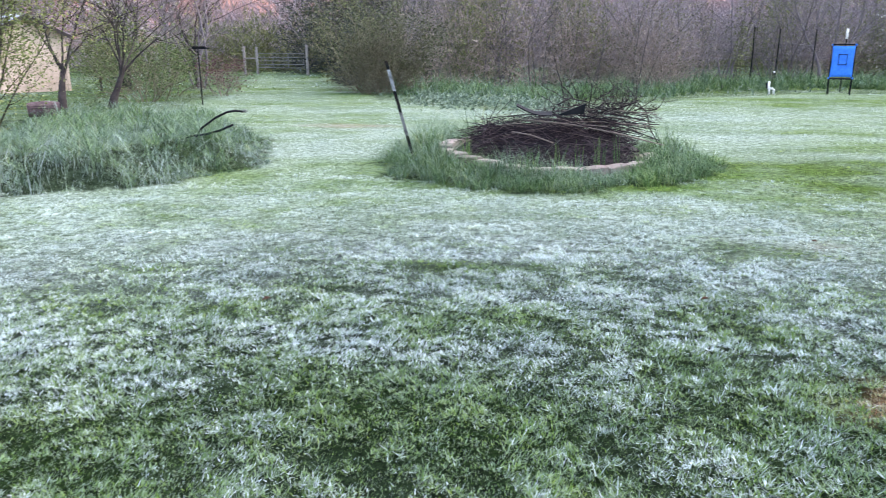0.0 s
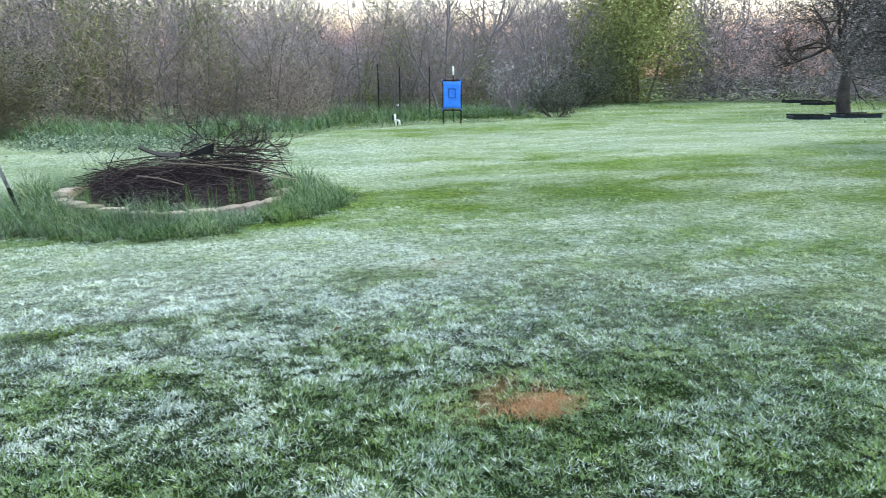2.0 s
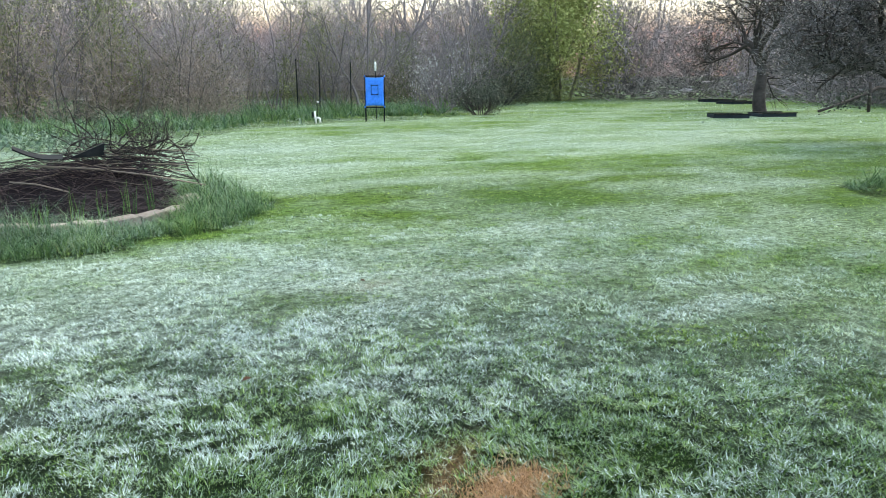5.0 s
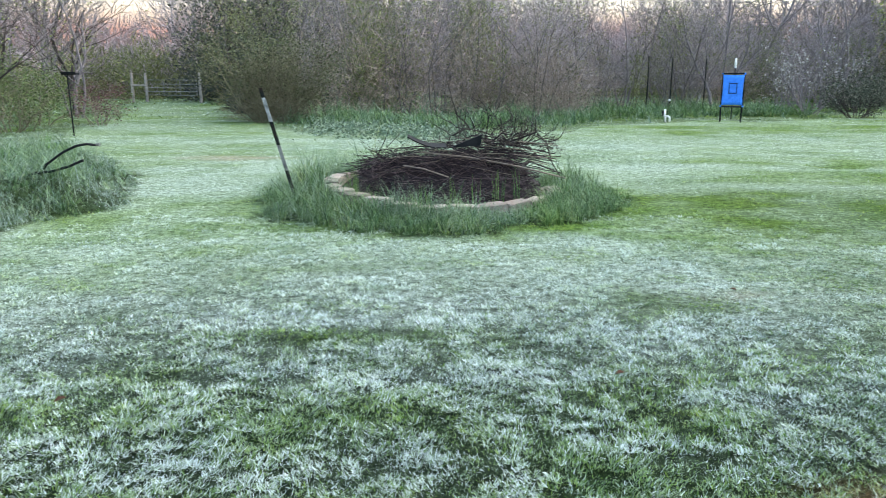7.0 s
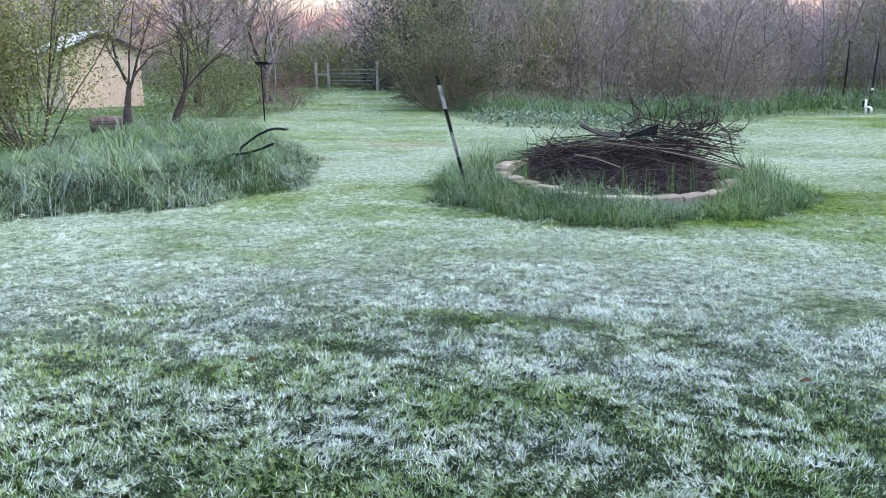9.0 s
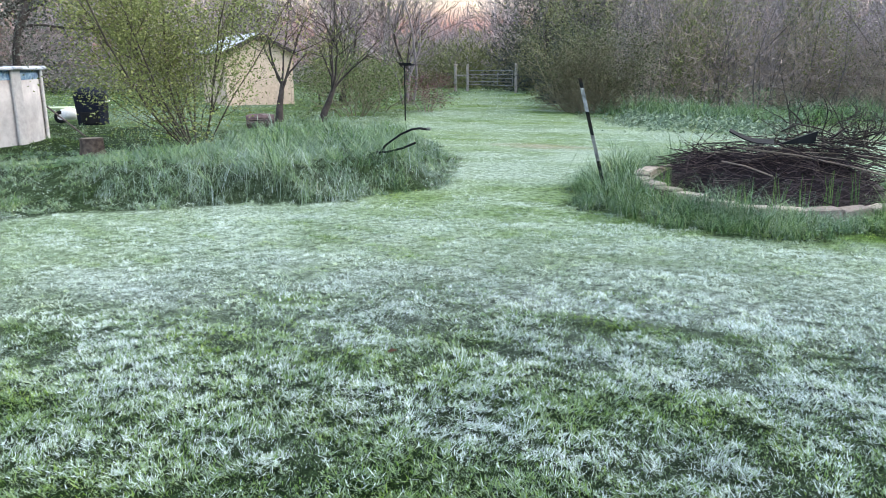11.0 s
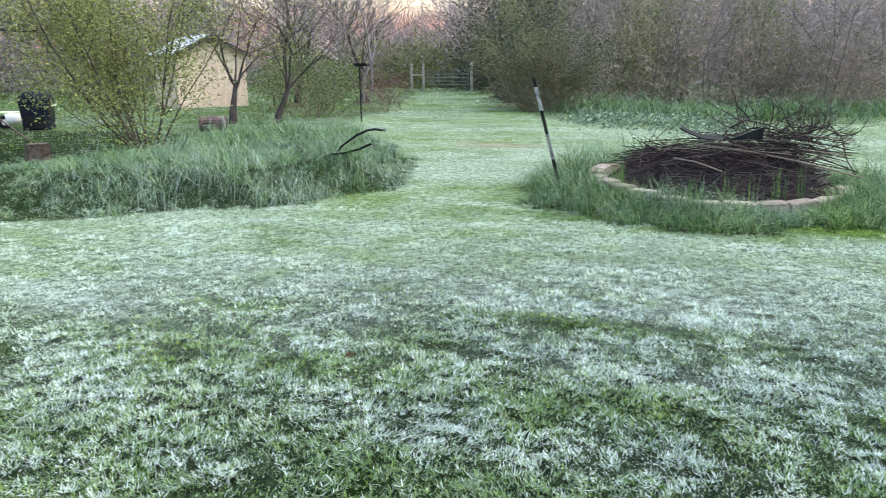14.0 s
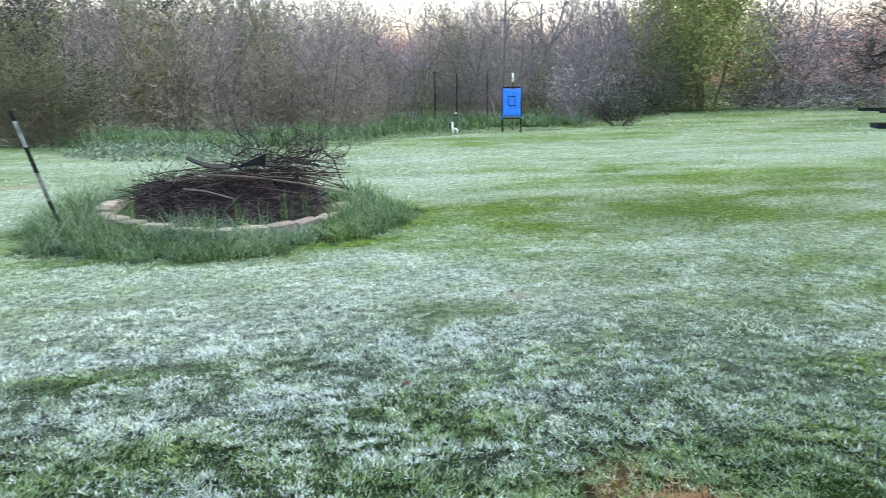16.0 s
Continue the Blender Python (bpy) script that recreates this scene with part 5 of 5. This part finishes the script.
for x in (-1, 1):
    part("side_tube", Shape().tube([(x * 0.375, 0.03, 0.46), (x * 0.375, 0.03, 1.40)], 0.016, 8), BLACK_PLASTIC, target)
    leg = part("leg", Shape().tube([(x * 0.36, -0.02, -0.03), (x * 0.37, 0.0, 0.3), (x * 0.375, 0.02, 0.50)], 0.018, 8), BLACK_PLASTIC, target)
    part("rear_leg", Shape().tube([(x * 0.34, 0.65, -0.03), (x * 0.36, 0.05, 0.95)], 0.014, 8), BLACK_PLASTIC, target)
    for z in (0.47, 0.92, 1.39):
        part("clip", Shape().box(x * 0.375, -0.005, z, 0.055, 0.05, 0.05, bevel=0.01), BLUE if z != 0.92 else POST_GREEN, target)
for z in (0.455, 1.395):
    part("cross_tube", Shape().tube([(-0.375, 0.03, z), (0.375, 0.03, z)], 0.02, 8), BLACK_PLASTIC, target)
pole = thing("marker_pole", at_ground(8.9, 23.6), "thin dark pole with a white insulator top", "pole")
part("shaft", Shape().tube([(0, 0, -0.05), (0, 0, 1.68)], 0.014, 6), POST_GREEN, pole)
part("white_cap", Shape().turned([(0.001, 1.56), (0.032, 1.57), (0.036, 1.7), (0.03, 1.85), (0.001, 1.87)], 10), WHITE_PVC, pole, "white plastic cap", True)
pipe = thing("standpipe", at_ground(6.58, 22.4, -20, 0.85), "short bent white plastic standpipe with a black valve", "pipe")
part("riser", Shape().tube([(-0.08, 0, -0.02), (-0.08, 0, 0.14), (-0.1, 0, 0.2), (-0.1, 0, 0.44)], 0.035, 10), WHITE_PVC, pipe, "", True)
part("elbow", Shape().tube([(-0.08, -0.01, 0.2), (0.02, -0.02, 0.2), (0.07, -0.02, 0.16), (0.08, -0.02, 0.02)], 0.036, 10), WHITE_PVC, pipe, "", True)
part("valve", Shape().box(-0.17, 0, 0.3, 0.07, 0.07, 0.2, bevel=0.015), BLACK_PLASTIC, pipe, "black valve body")
part("cap", Shape().tube([(-0.02, 0.1, 0.74), (0.05, 0.1, 0.76)], 0.03, 8), WHITE_PVC, pipe)
part("feed_rod", Shape().tube([(-0.02, 0.1, 0.0), (-0.02, 0.1, 0.76)], 0.012, 6), POST_GREEN, pipe)


def fence_post(m, h):
    ob = thing("thin_fence_post", m, "thin dark steel fence post before the thicket", "post", "thicket fence posts")
    part("shaft", Shape().tube([(0, 0, -0.1), (0.01, 0, h * 0.5), (0.0, 0.01, h)], 0.026, 6), POST_GREEN, ob)
    part("anchor_plate", Shape().box(0, 0.0, 0.02, 0.11, 0.012, 0.12, bevel=0.004), POST_GREEN, ob)
    return ob


fp = fence_post(at_ground(7.2, 27.4), 2.0)
for x, y, s in ((8.08, 27.5, 0.95), (9.32, 27.6, 0.95)):
    copy_thing(fp, at_ground(x, y, 30 * x, s))
rock = Shape().turned([(0.01, 0.14), (0.09, 0.12), (0.13, 0.05), (0.12, -0.03)], 9)
tagged(part("field_stone", rock, ROOFING), "dark stone at the lawn's edge", "stone")
bpy.data.objects["field_stone"].matrix_basis = at_ground(5.9, 25.4)

# ---- dawn sky low behind the woods, a plain ring far off ----
glow = Shape().turned([(1500.0, -40.0), (1500.0, 60.0), (1500.0, 160.0), (1500.0, 300.0)], 64)
tagged(part("backdrop", glow, DAWN), "peach-pink band of dawn sky low over the horizon", "sky", kind="structure")

# ---- gate and its posts ----
gate = thing("tube_gate", pose(-15.2, 37.75, 0, 0, 0, -20), "grey tubular steel field gate between wooden posts", "gate")
for z in (0.35, 0.52, 0.70, 0.88, 1.08):
    part("rail", Shape().tube([(0.1, 0, z), (3.1, 0, z)], 0.015, 8), GALV, gate)
for x in (0.1, 1.1, 2.1, 3.1):
    part("upright", Shape().tube([(x, 0.02, 0.33), (x, 0.02, 1.10)], 0.015, 8), GALV, gate)


def gate_post(x, y, h, lab):
    ob = thing("gate_post", at_ground(x, y), lab, "post", "gate posts")
    g2 = random.Random(int(x * 100))
    pts = [(g2.uniform(-0.01, 0.01), g2.uniform(-0.01, 0.01), z) for z in np.linspace(-0.2, h, 6)]
    part("timber", Shape().tube(pts, [0.075, 0.074, 0.072, 0.072, 0.07, 0.066], 9), WEATHERED, ob, "", True)
    part("top", Shape().turned([(0.001, h + 0.02), (0.05, h + 0.012), (0.067, h - 0.005)], 9), WEATHERED, ob)


gate_post(-15.95, 37.95, 1.42, "weathered grey wooden gate post")
gate_post(-15.15, 37.7, 1.40, "weathered grey wooden gate post")
gate_post(-12.05, 36.55, 1.44, "weathered grey wooden gate post")
rail = thing("post_rail", pose(-15.95, 37.95, 0.82, 0, 0, -17), "grey wooden rail braced between two posts", "rail")
part("board", Shape().box(0.42, -0.08, 0, 0.9, 0.04, 0.09, bevel=0.008), WEATHERED, rail)

# ---- bird table post, hoops, stump, logs ----
bird = thing("bird_table", at_ground(-8.6, 17.2, -25), "dark post with a flat crossbar top", "bird table")
part("post", Shape().box(0, 0, 0.68, 0.032, 0.032, 1.42, bevel=0.008), BLACK_PLASTIC, bird)
part("crossbar", Shape().box(0.10, 0, 1.40, 0.50, 0.12, 0.04, bevel=0.01), BLACK_PLASTIC, bird)
part("rim", Shape().box(0.10, -0.062, 1.43, 0.50, 0.015, 0.03, bevel=0.004), BLACK_PLASTIC, bird)
for pts, lab in (([(-4.45, 8.1, 0.20), (-4.25, 8.0, 0.42), (-4.04, 8.0, 0.56), (-3.89, 8.0, 0.625), (-3.78, 8.0, 0.643), (-3.68, 8.0, 0.63)], "black bent hose arching out of the frosted grass"), ([(-4.5, 7.95, 0.28), (-4.3, 7.85, 0.345), (-4.1, 7.8, 0.37), (-3.91, 7.8, 0.42), (-3.74, 7.8, 0.49)], "black bent hose low in the frosted grass")):
    ob = part("bent_hose", Shape().tube(pts, 0.014, 8), BLACK_PLASTIC, None, "", True)
    tagged(ob, lab, "hose", "bent hoses")
hose_end = thing("hose_stopper", pose(-3.68, 8.0, 0.64), "small pale plug at a hose end", "plug")
part("plug", Shape().tube([(0.0, 0, 0), (0.04, 0, -0.003)], 0.019, 8), POST_GREY, hose_end)


def stump(m, r, h, lab):
    ob = thing("tree_stump", m, lab, "stump")
    g2 = random.Random(3)
    k = 16
    wob = [1 + g2.uniform(-0.07, 0.07) for _ in range(k)]
    v, q = [], []
    for z, f in ((-0.1, 1.25), (0.0, 1.18), (0.06, 1.04), (h * 0.6, 0.98), (h - 0.01, 0.96), (h, 0.93)):
        v += [(r * f * wob[i] * math.cos(i * 6.2832 / k), r * f * wob[i] * math.sin(i * 6.2832 / k), z + g2.uniform(-0.004, 0.004)) for i in range(k)]
    q = [(a * k + i, a * k + (i + 1) % k, a * k + k + (i + 1) % k, a * k + k + i) for a in range(5) for i in range(k)]
    part("bark", Shape().add(v, (), q), STUMP_SIDE, ob)
    v = [(r * 0.92 * wob[i] * math.cos(i * 6.2832 / k), r * 0.92 * wob[i] * math.sin(i * 6.2832 / k), h) for i in range(k)] + [(0, 0, h + 0.006)]
    part("cut_face", Shape().add(v, [(k, i, (i + 1) % k) for i in range(k)]), STUMP_TOP, ob, "grey weathered cut face")
    return ob


stump(at_ground(-9.75, 8.45), 0.175, 0.27, "short sawn tree stump with dark red bark")
logs = thing("hollow_log", at_ground(-10.4, 13.6, 35, 0.75), "thick pinkish-grey log section lying in grass", "log")
s = Shape()
s.tube([(-0.42, 0, 0.2), (-0.2, 0.01, 0.22), (0.1, 0, 0.23), (0.38, 0.02, 0.21)], [0.2, 0.22, 0.22, 0.2], 14, caps=False)
part("bark", s, LOGWOOD, logs, "", True)
for x, d in ((-0.42, -1), (0.38, 1)):
    v = [(x, 0.2 * math.cos(i * 0.449), 0.205 + 0.2 * math.sin(i * 0.449)) for i in range(14)] + [(x - 0.05 * d, 0, 0.2)]
    part("end", Shape().add(v, [(14, i, (i + 1) % 14) for i in range(14)]), STUMP_TOP, logs)
for k in range(2):
    y, z = -0.2 * math.cos(0.2 + k * 0.3), 0.21 + 0.22 * math.sin(0.2 + k * 0.3)
    part("bark_ridge", Shape().tube([(-0.35 + 0.1 * k, y, z), (0.0, y - 0.01, z), (0.3, y, z)], [0.012, 0.02, 0.01], 5), BARK_DARK, logs)
bench = thing("garden_bench", at_ground(-14.3, 22.8, 35), "low dark plank bench in the grass", "bench")
part("seat", Shape().box(0, 0, 0.42, 1.1, 0.3, 0.04, bevel=0.008), BARK_DARK, bench)
for x in (-0.45, 0.45):
    part("leg", Shape().box(x, 0, 0.2, 0.06, 0.26, 0.42, bevel=0.006), BARK_DARK, bench)

# ---- pool, leg, bin, cart ----
PC = (-14.67, 8.41)
pool = thing("above_ground_pool", pose(PC[0], PC[1], 0), "round above-ground pool with cream panels and grey coping", "pool")
R, N = 2.44, 12
for k in range(N):
    a0, a1 = math.radians(-11.6 + 30 * k + 1.6), math.radians(-11.6 + 30 * k + 28.4)
    part("panel", Shape().turned([(R, -0.05), (R + 0.004, 0.6), (R, 1.13), (R - 0.03, 1.13), (R - 0.03, -0.05), (R, -0.05)], 8, arc=(a0, a1)), POOL_WALL, pool, "", True)
    part("liner_band", Shape().turned([(R + 0.004, 1.132), (R + 0.008, 1.21), (R + 0.004, 1.292), (R - 0.034, 1.292), (R - 0.034, 1.0), (R - 0.03, 1.132)], 8, arc=(a0, a1)), LINER, pool, "blue patterned tile-print band", True)
    a = math.radians(-11.6 + 30 * k)
    c, sn = math.cos(a), math.sin(a)
    part("upright", Shape().box((R + 0.04) * c, (R + 0.04) * sn, 0.63, 0.05, 0.26, 1.38, pose(0, 0, 0, 0, 0, math.degrees(a)), bevel=0.03), POOL_POST, pool)
    part("coping", Shape().turned([(R - 0.10, 1.30), (R - 0.10, 1.335), (R - 0.06, 1.36), (R + 0.05, 1.36), (R + 0.10, 1.335), (R + 0.10, 1.30), (R - 0.10, 1.30)], 8, arc=(a0, a1)), POOL_RIM, pool, "", True)
    part("coping_cap", Shape().box((R + 0.01) * c, (R + 0.01) * sn, 1.338, 0.27, 0.24, 0.075, pose(0, 0, 0, 0, 0, math.degrees(a)), bevel=0.035), POOL_RIM, pool)
part("water", Shape().turned([(0.01, 1.05), (R - 0.04, 1.05)], 48), WATER, pool, "dark still water")
part("skimmer", Shape().tube([(-0.3, -2.3, 1.0), (-0.3, -2.3, 1.48)], 0.03, 8), WHITE_PVC, pool)
prop = part("leaning_stick", Shape().tube([(-13.25, 10.45, 0.62), (-12.75, 10.9, -0.03)], 0.018, 7), BARK_GREY, None, "", True)
tagged(prop, "grey stick leaning on the pool wall", "stick")
swing = thing("swing_leg", pose(-11.75, 6.28, 0), "rust-red painted steel leg leaning beside the pool", "post")
lean = np.array([-0.10, -0.17, 2.7])
s = Shape()
s.box(0, 0, 1.3, 0.17, 0.17, 2.8, bevel=0.02)
s.v = [v + (v[:, 2:3] / 2.7) * lean * (1, 1, 0) for v in s.v]
part("leg", s, RUST_RED, swing)
part("cable", Shape().tube([(0.08, -0.10, 0.86), (0.12, -0.12, 0.80), (0.1, -0.2, 0.76), (0.05, -0.3, 0.8)], 0.012, 7), WHITE_PVC, swing, "white looped cable", True)
trash = thing("compost_bin", at_ground(-15.1, 13.2, 35), "dark domed plastic bin with a lid", "bin")
s = Shape()
rows = [(-0.02, 0.28), (0.02, 0.30), (0.40, 0.32), (0.62, 0.335), (0.635, 0.31)]
v = []
for z, w in rows:
    c = w * 0.3
    v += [(-w + c, -w, z), (w - c, -w, z), (w, -w + c, z), (w, w - c, z), (w - c, w, z), (-w + c, w, z), (-w, w - c, z), (-w, -w + c, z)]
q = [(a * 8 + i, a * 8 + (i + 1) % 8, a * 8 + 8 + (i + 1) % 8, a * 8 + 8 + i) for a in range(4) for i in range(8)]
part("body", s.add(v, (), q), NAVY_PLASTIC, trash)
s = Shape()
v = []
for z, w in ((0.63, 0.345), (0.67, 0.35), (0.80, 0.31), (0.88, 0.22), (0.905, 0.06)):
    c = w * 0.35
    v += [(-w + c, -w, z), (w - c, -w, z), (w, -w + c, z), (w, w - c, z), (w - c, w, z), (-w + c, w, z), (-w, w - c, z), (-w, -w + c, z)]
part("lid", s.add(v, (), q + [(32, 33, 34, 35), (32, 35, 36, 39), (39, 36, 37, 38)]), NAVY_PLASTIC, trash, "domed black lid", True)
part("handle", Shape().tube([(0.34, -0.12, 0.55), (0.39, -0.1, 0.56), (0.39, 0.1, 0.56), (0.34, 0.12, 0.55)], 0.014, 7), WHITE_PVC, trash)
part("hatch", Shape().box(0, -0.318, 0.18, 0.4, 0.02, 0.28, bevel=0.006), BLACK_PLASTIC, trash)
cart = thing("garden_cart", at_ground(-16.4, 13.3, 37), "small white and green garden cart with dark wheels", "cart")
part("deck", Shape().box(-0.1, 0, 0.36, 1.25, 0.6, 0.05, bevel=0.01), CART_GREEN, cart)
part("side_board", Shape().box(-0.55, -0.29, 0.27, 0.35, 0.03, 0.16, bevel=0.005), CART_GREEN, cart)
part("tank", Shape().turned([(0.001, 0.08), (0.2, 0.09), (0.24, 0.18), (0.22, 0.34), (0.001, 0.40)], 14, (0.32, -0.2, 0)), WHITE_PVC, cart, "rounded white tank", True)
part("vent_pipe", Shape().tube([(-0.35, -0.1, 0.38), (-0.35, -0.1, 0.72)], 0.03, 8), WHITE_PVC, cart)
for x in (-0.32, 0.12):
    wheel = part("wheel", Shape().turned([(0.07, -0.035), (0.14, -0.04), (0.16, 0.0), (0.14, 0.04), (0.07, 0.035), (0.07, -0.035)], 18), BLACK_PLASTIC, cart, "", True)
    wheel.matrix_basis = pose(x, -0.31, 0.155, 90, 0, 0)
    part("hub", Shape().turned([(0.001, -0.03), (0.072, -0.03), (0.072, 0.03), (0.001, 0.03)], 12), WHITE_PVC, wheel)

# ---- shed ----
shed = thing("garden_shed", pose(-15.95, 22.75, 0, 0, 0, 56), "cream-walled gabled garden shed with a grey roof", "shed")
W, Dp, EV, AP = 2.35, 3.0, 1.85, 2.42
wall = [(-W, 0), (0, 0), (0, EV), (-W / 2, AP), (-W, EV)]
v = [(x, y, z) for y in (0, 0.08) for x, z in wall]
part("gable_wall", Shape().add(v, [(0, 1, 2), (7, 6, 5)], [(0, 2, 3, 4), (9, 8, 7, 5)] + [(i, 5 + i, 5 + (i + 1) % 5, (i + 1) % 5) for i in range(5)]), CREAM, shed)
for x in (-W + 0.04, -0.04):
    part("side_wall", Shape().box(x, 0.08 + Dp / 2, EV / 2, 0.08, Dp, EV), CREAM, shed)
part("rear_wall", Shape().box(-W / 2, Dp + 0.12, EV / 2, W - 0.16, 0.08, EV), CREAM, shed)
for k in range(11):
    z = 0.12 + k * 0.19
    hw = W / 2 if z < EV else (AP - z) / (AP - EV) * W / 2
    if hw > 0.1:
        part("siding_lap", Shape().box(-W / 2, -0.006, z, 2 * hw - 0.02, 0.012, 0.012), CREAM, shed)
slope = math.degrees(math.atan2(AP - EV, W / 2))
for sgn, x in ((1, -W * 0.75), (-1, -W * 0.25)):
    L = math.hypot(W / 2, AP - EV) + 0.22
    xx = x - sgn * 0.09 * math.cos(math.radians(slope))
    part("roof_slope", Shape().box(xx, Dp / 2, (EV + AP) / 2 + 0.03 - 0.09 * math.sin(math.radians(slope)), L, Dp + 0.5, 0.05, pose(0, 0, 0, 0, -sgn * slope, 0), bevel=0.01), METAL_ROOF if sgn > 0 else ROOFING, shed)
    part("barge_board", Shape().box(xx, -0.27, (EV + AP) / 2 - 0.03 - 0.09 * math.sin(math.radians(slope)), L, 0.025, 0.12, pose(0, 0, 0, 0, -sgn * slope, 0)), BARK_DARK, shed)
for x in (-W, 0):
    part("corner_board", Shape().box(x, -0.01, EV / 2, 0.09, 0.03, EV), CREAM, shed)

# ---- right of the yard: troughs, log rail, jug ----


def trough(m, lab, sx, sy, h=0.11):
    ob = thing("raised_trough", m, lab, "planter", "raised troughs")
    t = 0.04
    for name, x, y, a, b in (("side", 0, -sy / 2, sx, t), ("side", 0, sy / 2, sx, t), ("end", -sx / 2, 0, t, sy - t), ("end", sx / 2, 0, t, sy - t)):
        part(name, Shape().box(x, y, h / 2 - 0.02, a, b, h + 0.04, bevel=0.008), DARK_GREEN, ob)
    for x, y, a, b in ((0, -sy / 2, sx + 0.06, 0.09), (0, sy / 2, sx + 0.06, 0.09)):
        part("rim", Shape().box(x, y, h + 0.02, a, b, 0.03, bevel=0.008), POST_GREEN, ob)
    part("soil", Shape().box(0, 0, h * 0.4, sx - t, sy - t, h * 0.7), SOIL, ob)
    return ob


trough(at_ground(19.95, 19.1, -28), "low dark raised planting trough under the oak", 1.15, 0.8)
trough(at_ground(22.0, 19.1, -10), "low dark raised planting trough under the oak", 1.35, 0.8)
trough(at_ground(29.8, 28.1, 0), "low dark raised planting trough under the oak", 2.0, 1.1)
trough(at_ground(31.0, 30.9, -20), "low dark raised planting trough under the oak", 1.6, 1.0)
railing = thing("fallen_branch", pose(24.5, 19.4, 0), "dark fallen branch propped on a short post", "branch")
part("branch", Shape().tube([(0.2, 0, 0.1), (1.4, 0.2, 0.3), (2.6, 0.1, 0.62), (3.3, 0, 0.92), (4.6, -0.2, 0.94), (5.6, -0.3, 0.9)], [0.05, 0.06, 0.07, 0.07, 0.06, 0.04], 8), BARK_DARK, railing, "", True)
part("prop", Shape().tube([(2.95, 0, -0.05), (2.85, 0, 1.15)], 0.06, 8), BARK_DARK, railing, "", True)
me = leaf_mesh("leaves", 61, [(np.array([(0.3, 0, 0.15), (1.0, 0.1, 0.3), (1.6, 0.2, 0.4), (2.2, 0.2, 0.5), (2.6, 0.1, 0.55)]), None, 0)], (0,), 60, 0.12, 0.2)
part("leaves", me, LEAF_DARK, railing)
jug = thing("plastic_jug", at_ground(13.5, 8.7, 0, 0.85), "clear ribbed plastic jug hanging on a short stake", "jug")
part("body", Shape().turned([(0.001, 0.06), (0.075, 0.07), (0.08, 0.12), (0.072, 0.16), (0.08, 0.2), (0.072, 0.24), (0.08, 0.28), (0.03, 0.36), (0.025, 0.40), (0.001, 0.41)], 14), GLASSY, jug, "", True)
part("stake", Shape().tube([(0.09, 0.02, -0.05), (0.07, 0.02, 0.44)], 0.012, 6), WEATHERED, jug)
lamp = thing("trunk_shade", pose(15.12, 9.85, 1.0), "small white enamel shade fixed to the trunk", "lamp")
part("shade", Shape().turned([(0.001, 0.05), (0.04, 0.045), (0.085, 0.0), (0.09, -0.03), (0.082, -0.03), (0.035, 0.03), (0.001, 0.035)], 16), WHITE_PVC, lamp, "", True)
part("bracket", Shape().tube([(0, 0, 0.04), (0.3, 0.08, 0.08), (0.75, 0.15, 0.05)], 0.015, 6), POST_GREEN, lamp)
drum = thing("pale_drum", at_ground(41.0, 39.0), "pale grey plastic drum beside the far fence", "drum")
part("body", Shape().turned([(0.001, 0.0), (0.42, 0.01), (0.5, 0.08), (0.5, 0.72), (0.42, 0.9), (0.2, 1.0), (0.001, 1.02)], 18), POOL_RIM, drum, "", True)


def far_fence(m):
    ob = thing("far_fence", m, "low grey rail fence at the far end", "fence", "far fences")
    for x in (0, 2.4, 4.8):
        part("post", Shape().box(x, 0, 0.4, 0.12, 0.12, 0.95, bevel=0.01), WEATHERED, ob)
    for z in (0.3, 0.65):
        part("rail", Shape().box(2.4, -0.08, z, 5.0, 0.05, 0.13, bevel=0.01), WEATHERED, ob)
    return ob


ff = far_fence(at_ground(36.0, 57.0, -40))
for k in range(1, 5):
    copy_thing(ff, at_ground(36.0 + 3.8 * k, 57.0 - 3.2 * k, -40))

# ---- small litter on the lawn ----
leaf = part("fallen_leaf", Shape().add([(0, 0, 0), (0.022, 0.016, 0.010), (0.05, 0, 0.004), (0.022, -0.016, 0.008), (0, 0, -0.003), (0.022, 0.016, 0.007), (0.05, 0, 0.001), (0.022, -0.016, 0.005)], [(0, 3, 2), (0, 2, 1), (4, 6, 7), (4, 5, 6)]), DEAD_LEAF)
leaf.matrix_basis = pose(-1.49, 2.84, 0.045, 5, -8, 30)
tagged(leaf, "reddish-brown dead leaf on frosted grass", "leaf", "fallen leaves")
for x, y, a in ((2.0, 4.55, 120), (1.0, 3.26, 200)):
    copy_thing(leaf, pose(x, y, float(height(x, y)) + 0.045, -6, 7, a))
g = np.random.default_rng(41)
n = 1700
x, y = g.normal(1.66, 0.085, n), g.normal(1.96, 0.06, n)
blades("dead_straw", x, y, g.uniform(0.03, 0.075, n), np.full(n, 0.0032), g.uniform(1.4, 2.6, n), g.uniform(0, 6.28, n), 0.0 * x, 1.0 + 0 * x, 2, LAWN, "dead straw-brown grass on a bare patch")
# broad frosted weeds along the strip before the thicket
g = np.random.default_rng(43)
x = g.uniform(-3.5, 0.6, 2600)
y = 16.6 + 0.12 * (x - 1) ** 2 + g.normal(0, 0.9, 2600)
me = diamonds("broad_weeds", g, np.stack([x, y, height(x, y) + g.uniform(0.0, 0.22, 2600)], -1), 0.085, 0.3)
tagged(part("broad_weeds", me, LEAF_DOCK), "broad-leaved weeds dusted with frost", "weeds", kind="stuff")
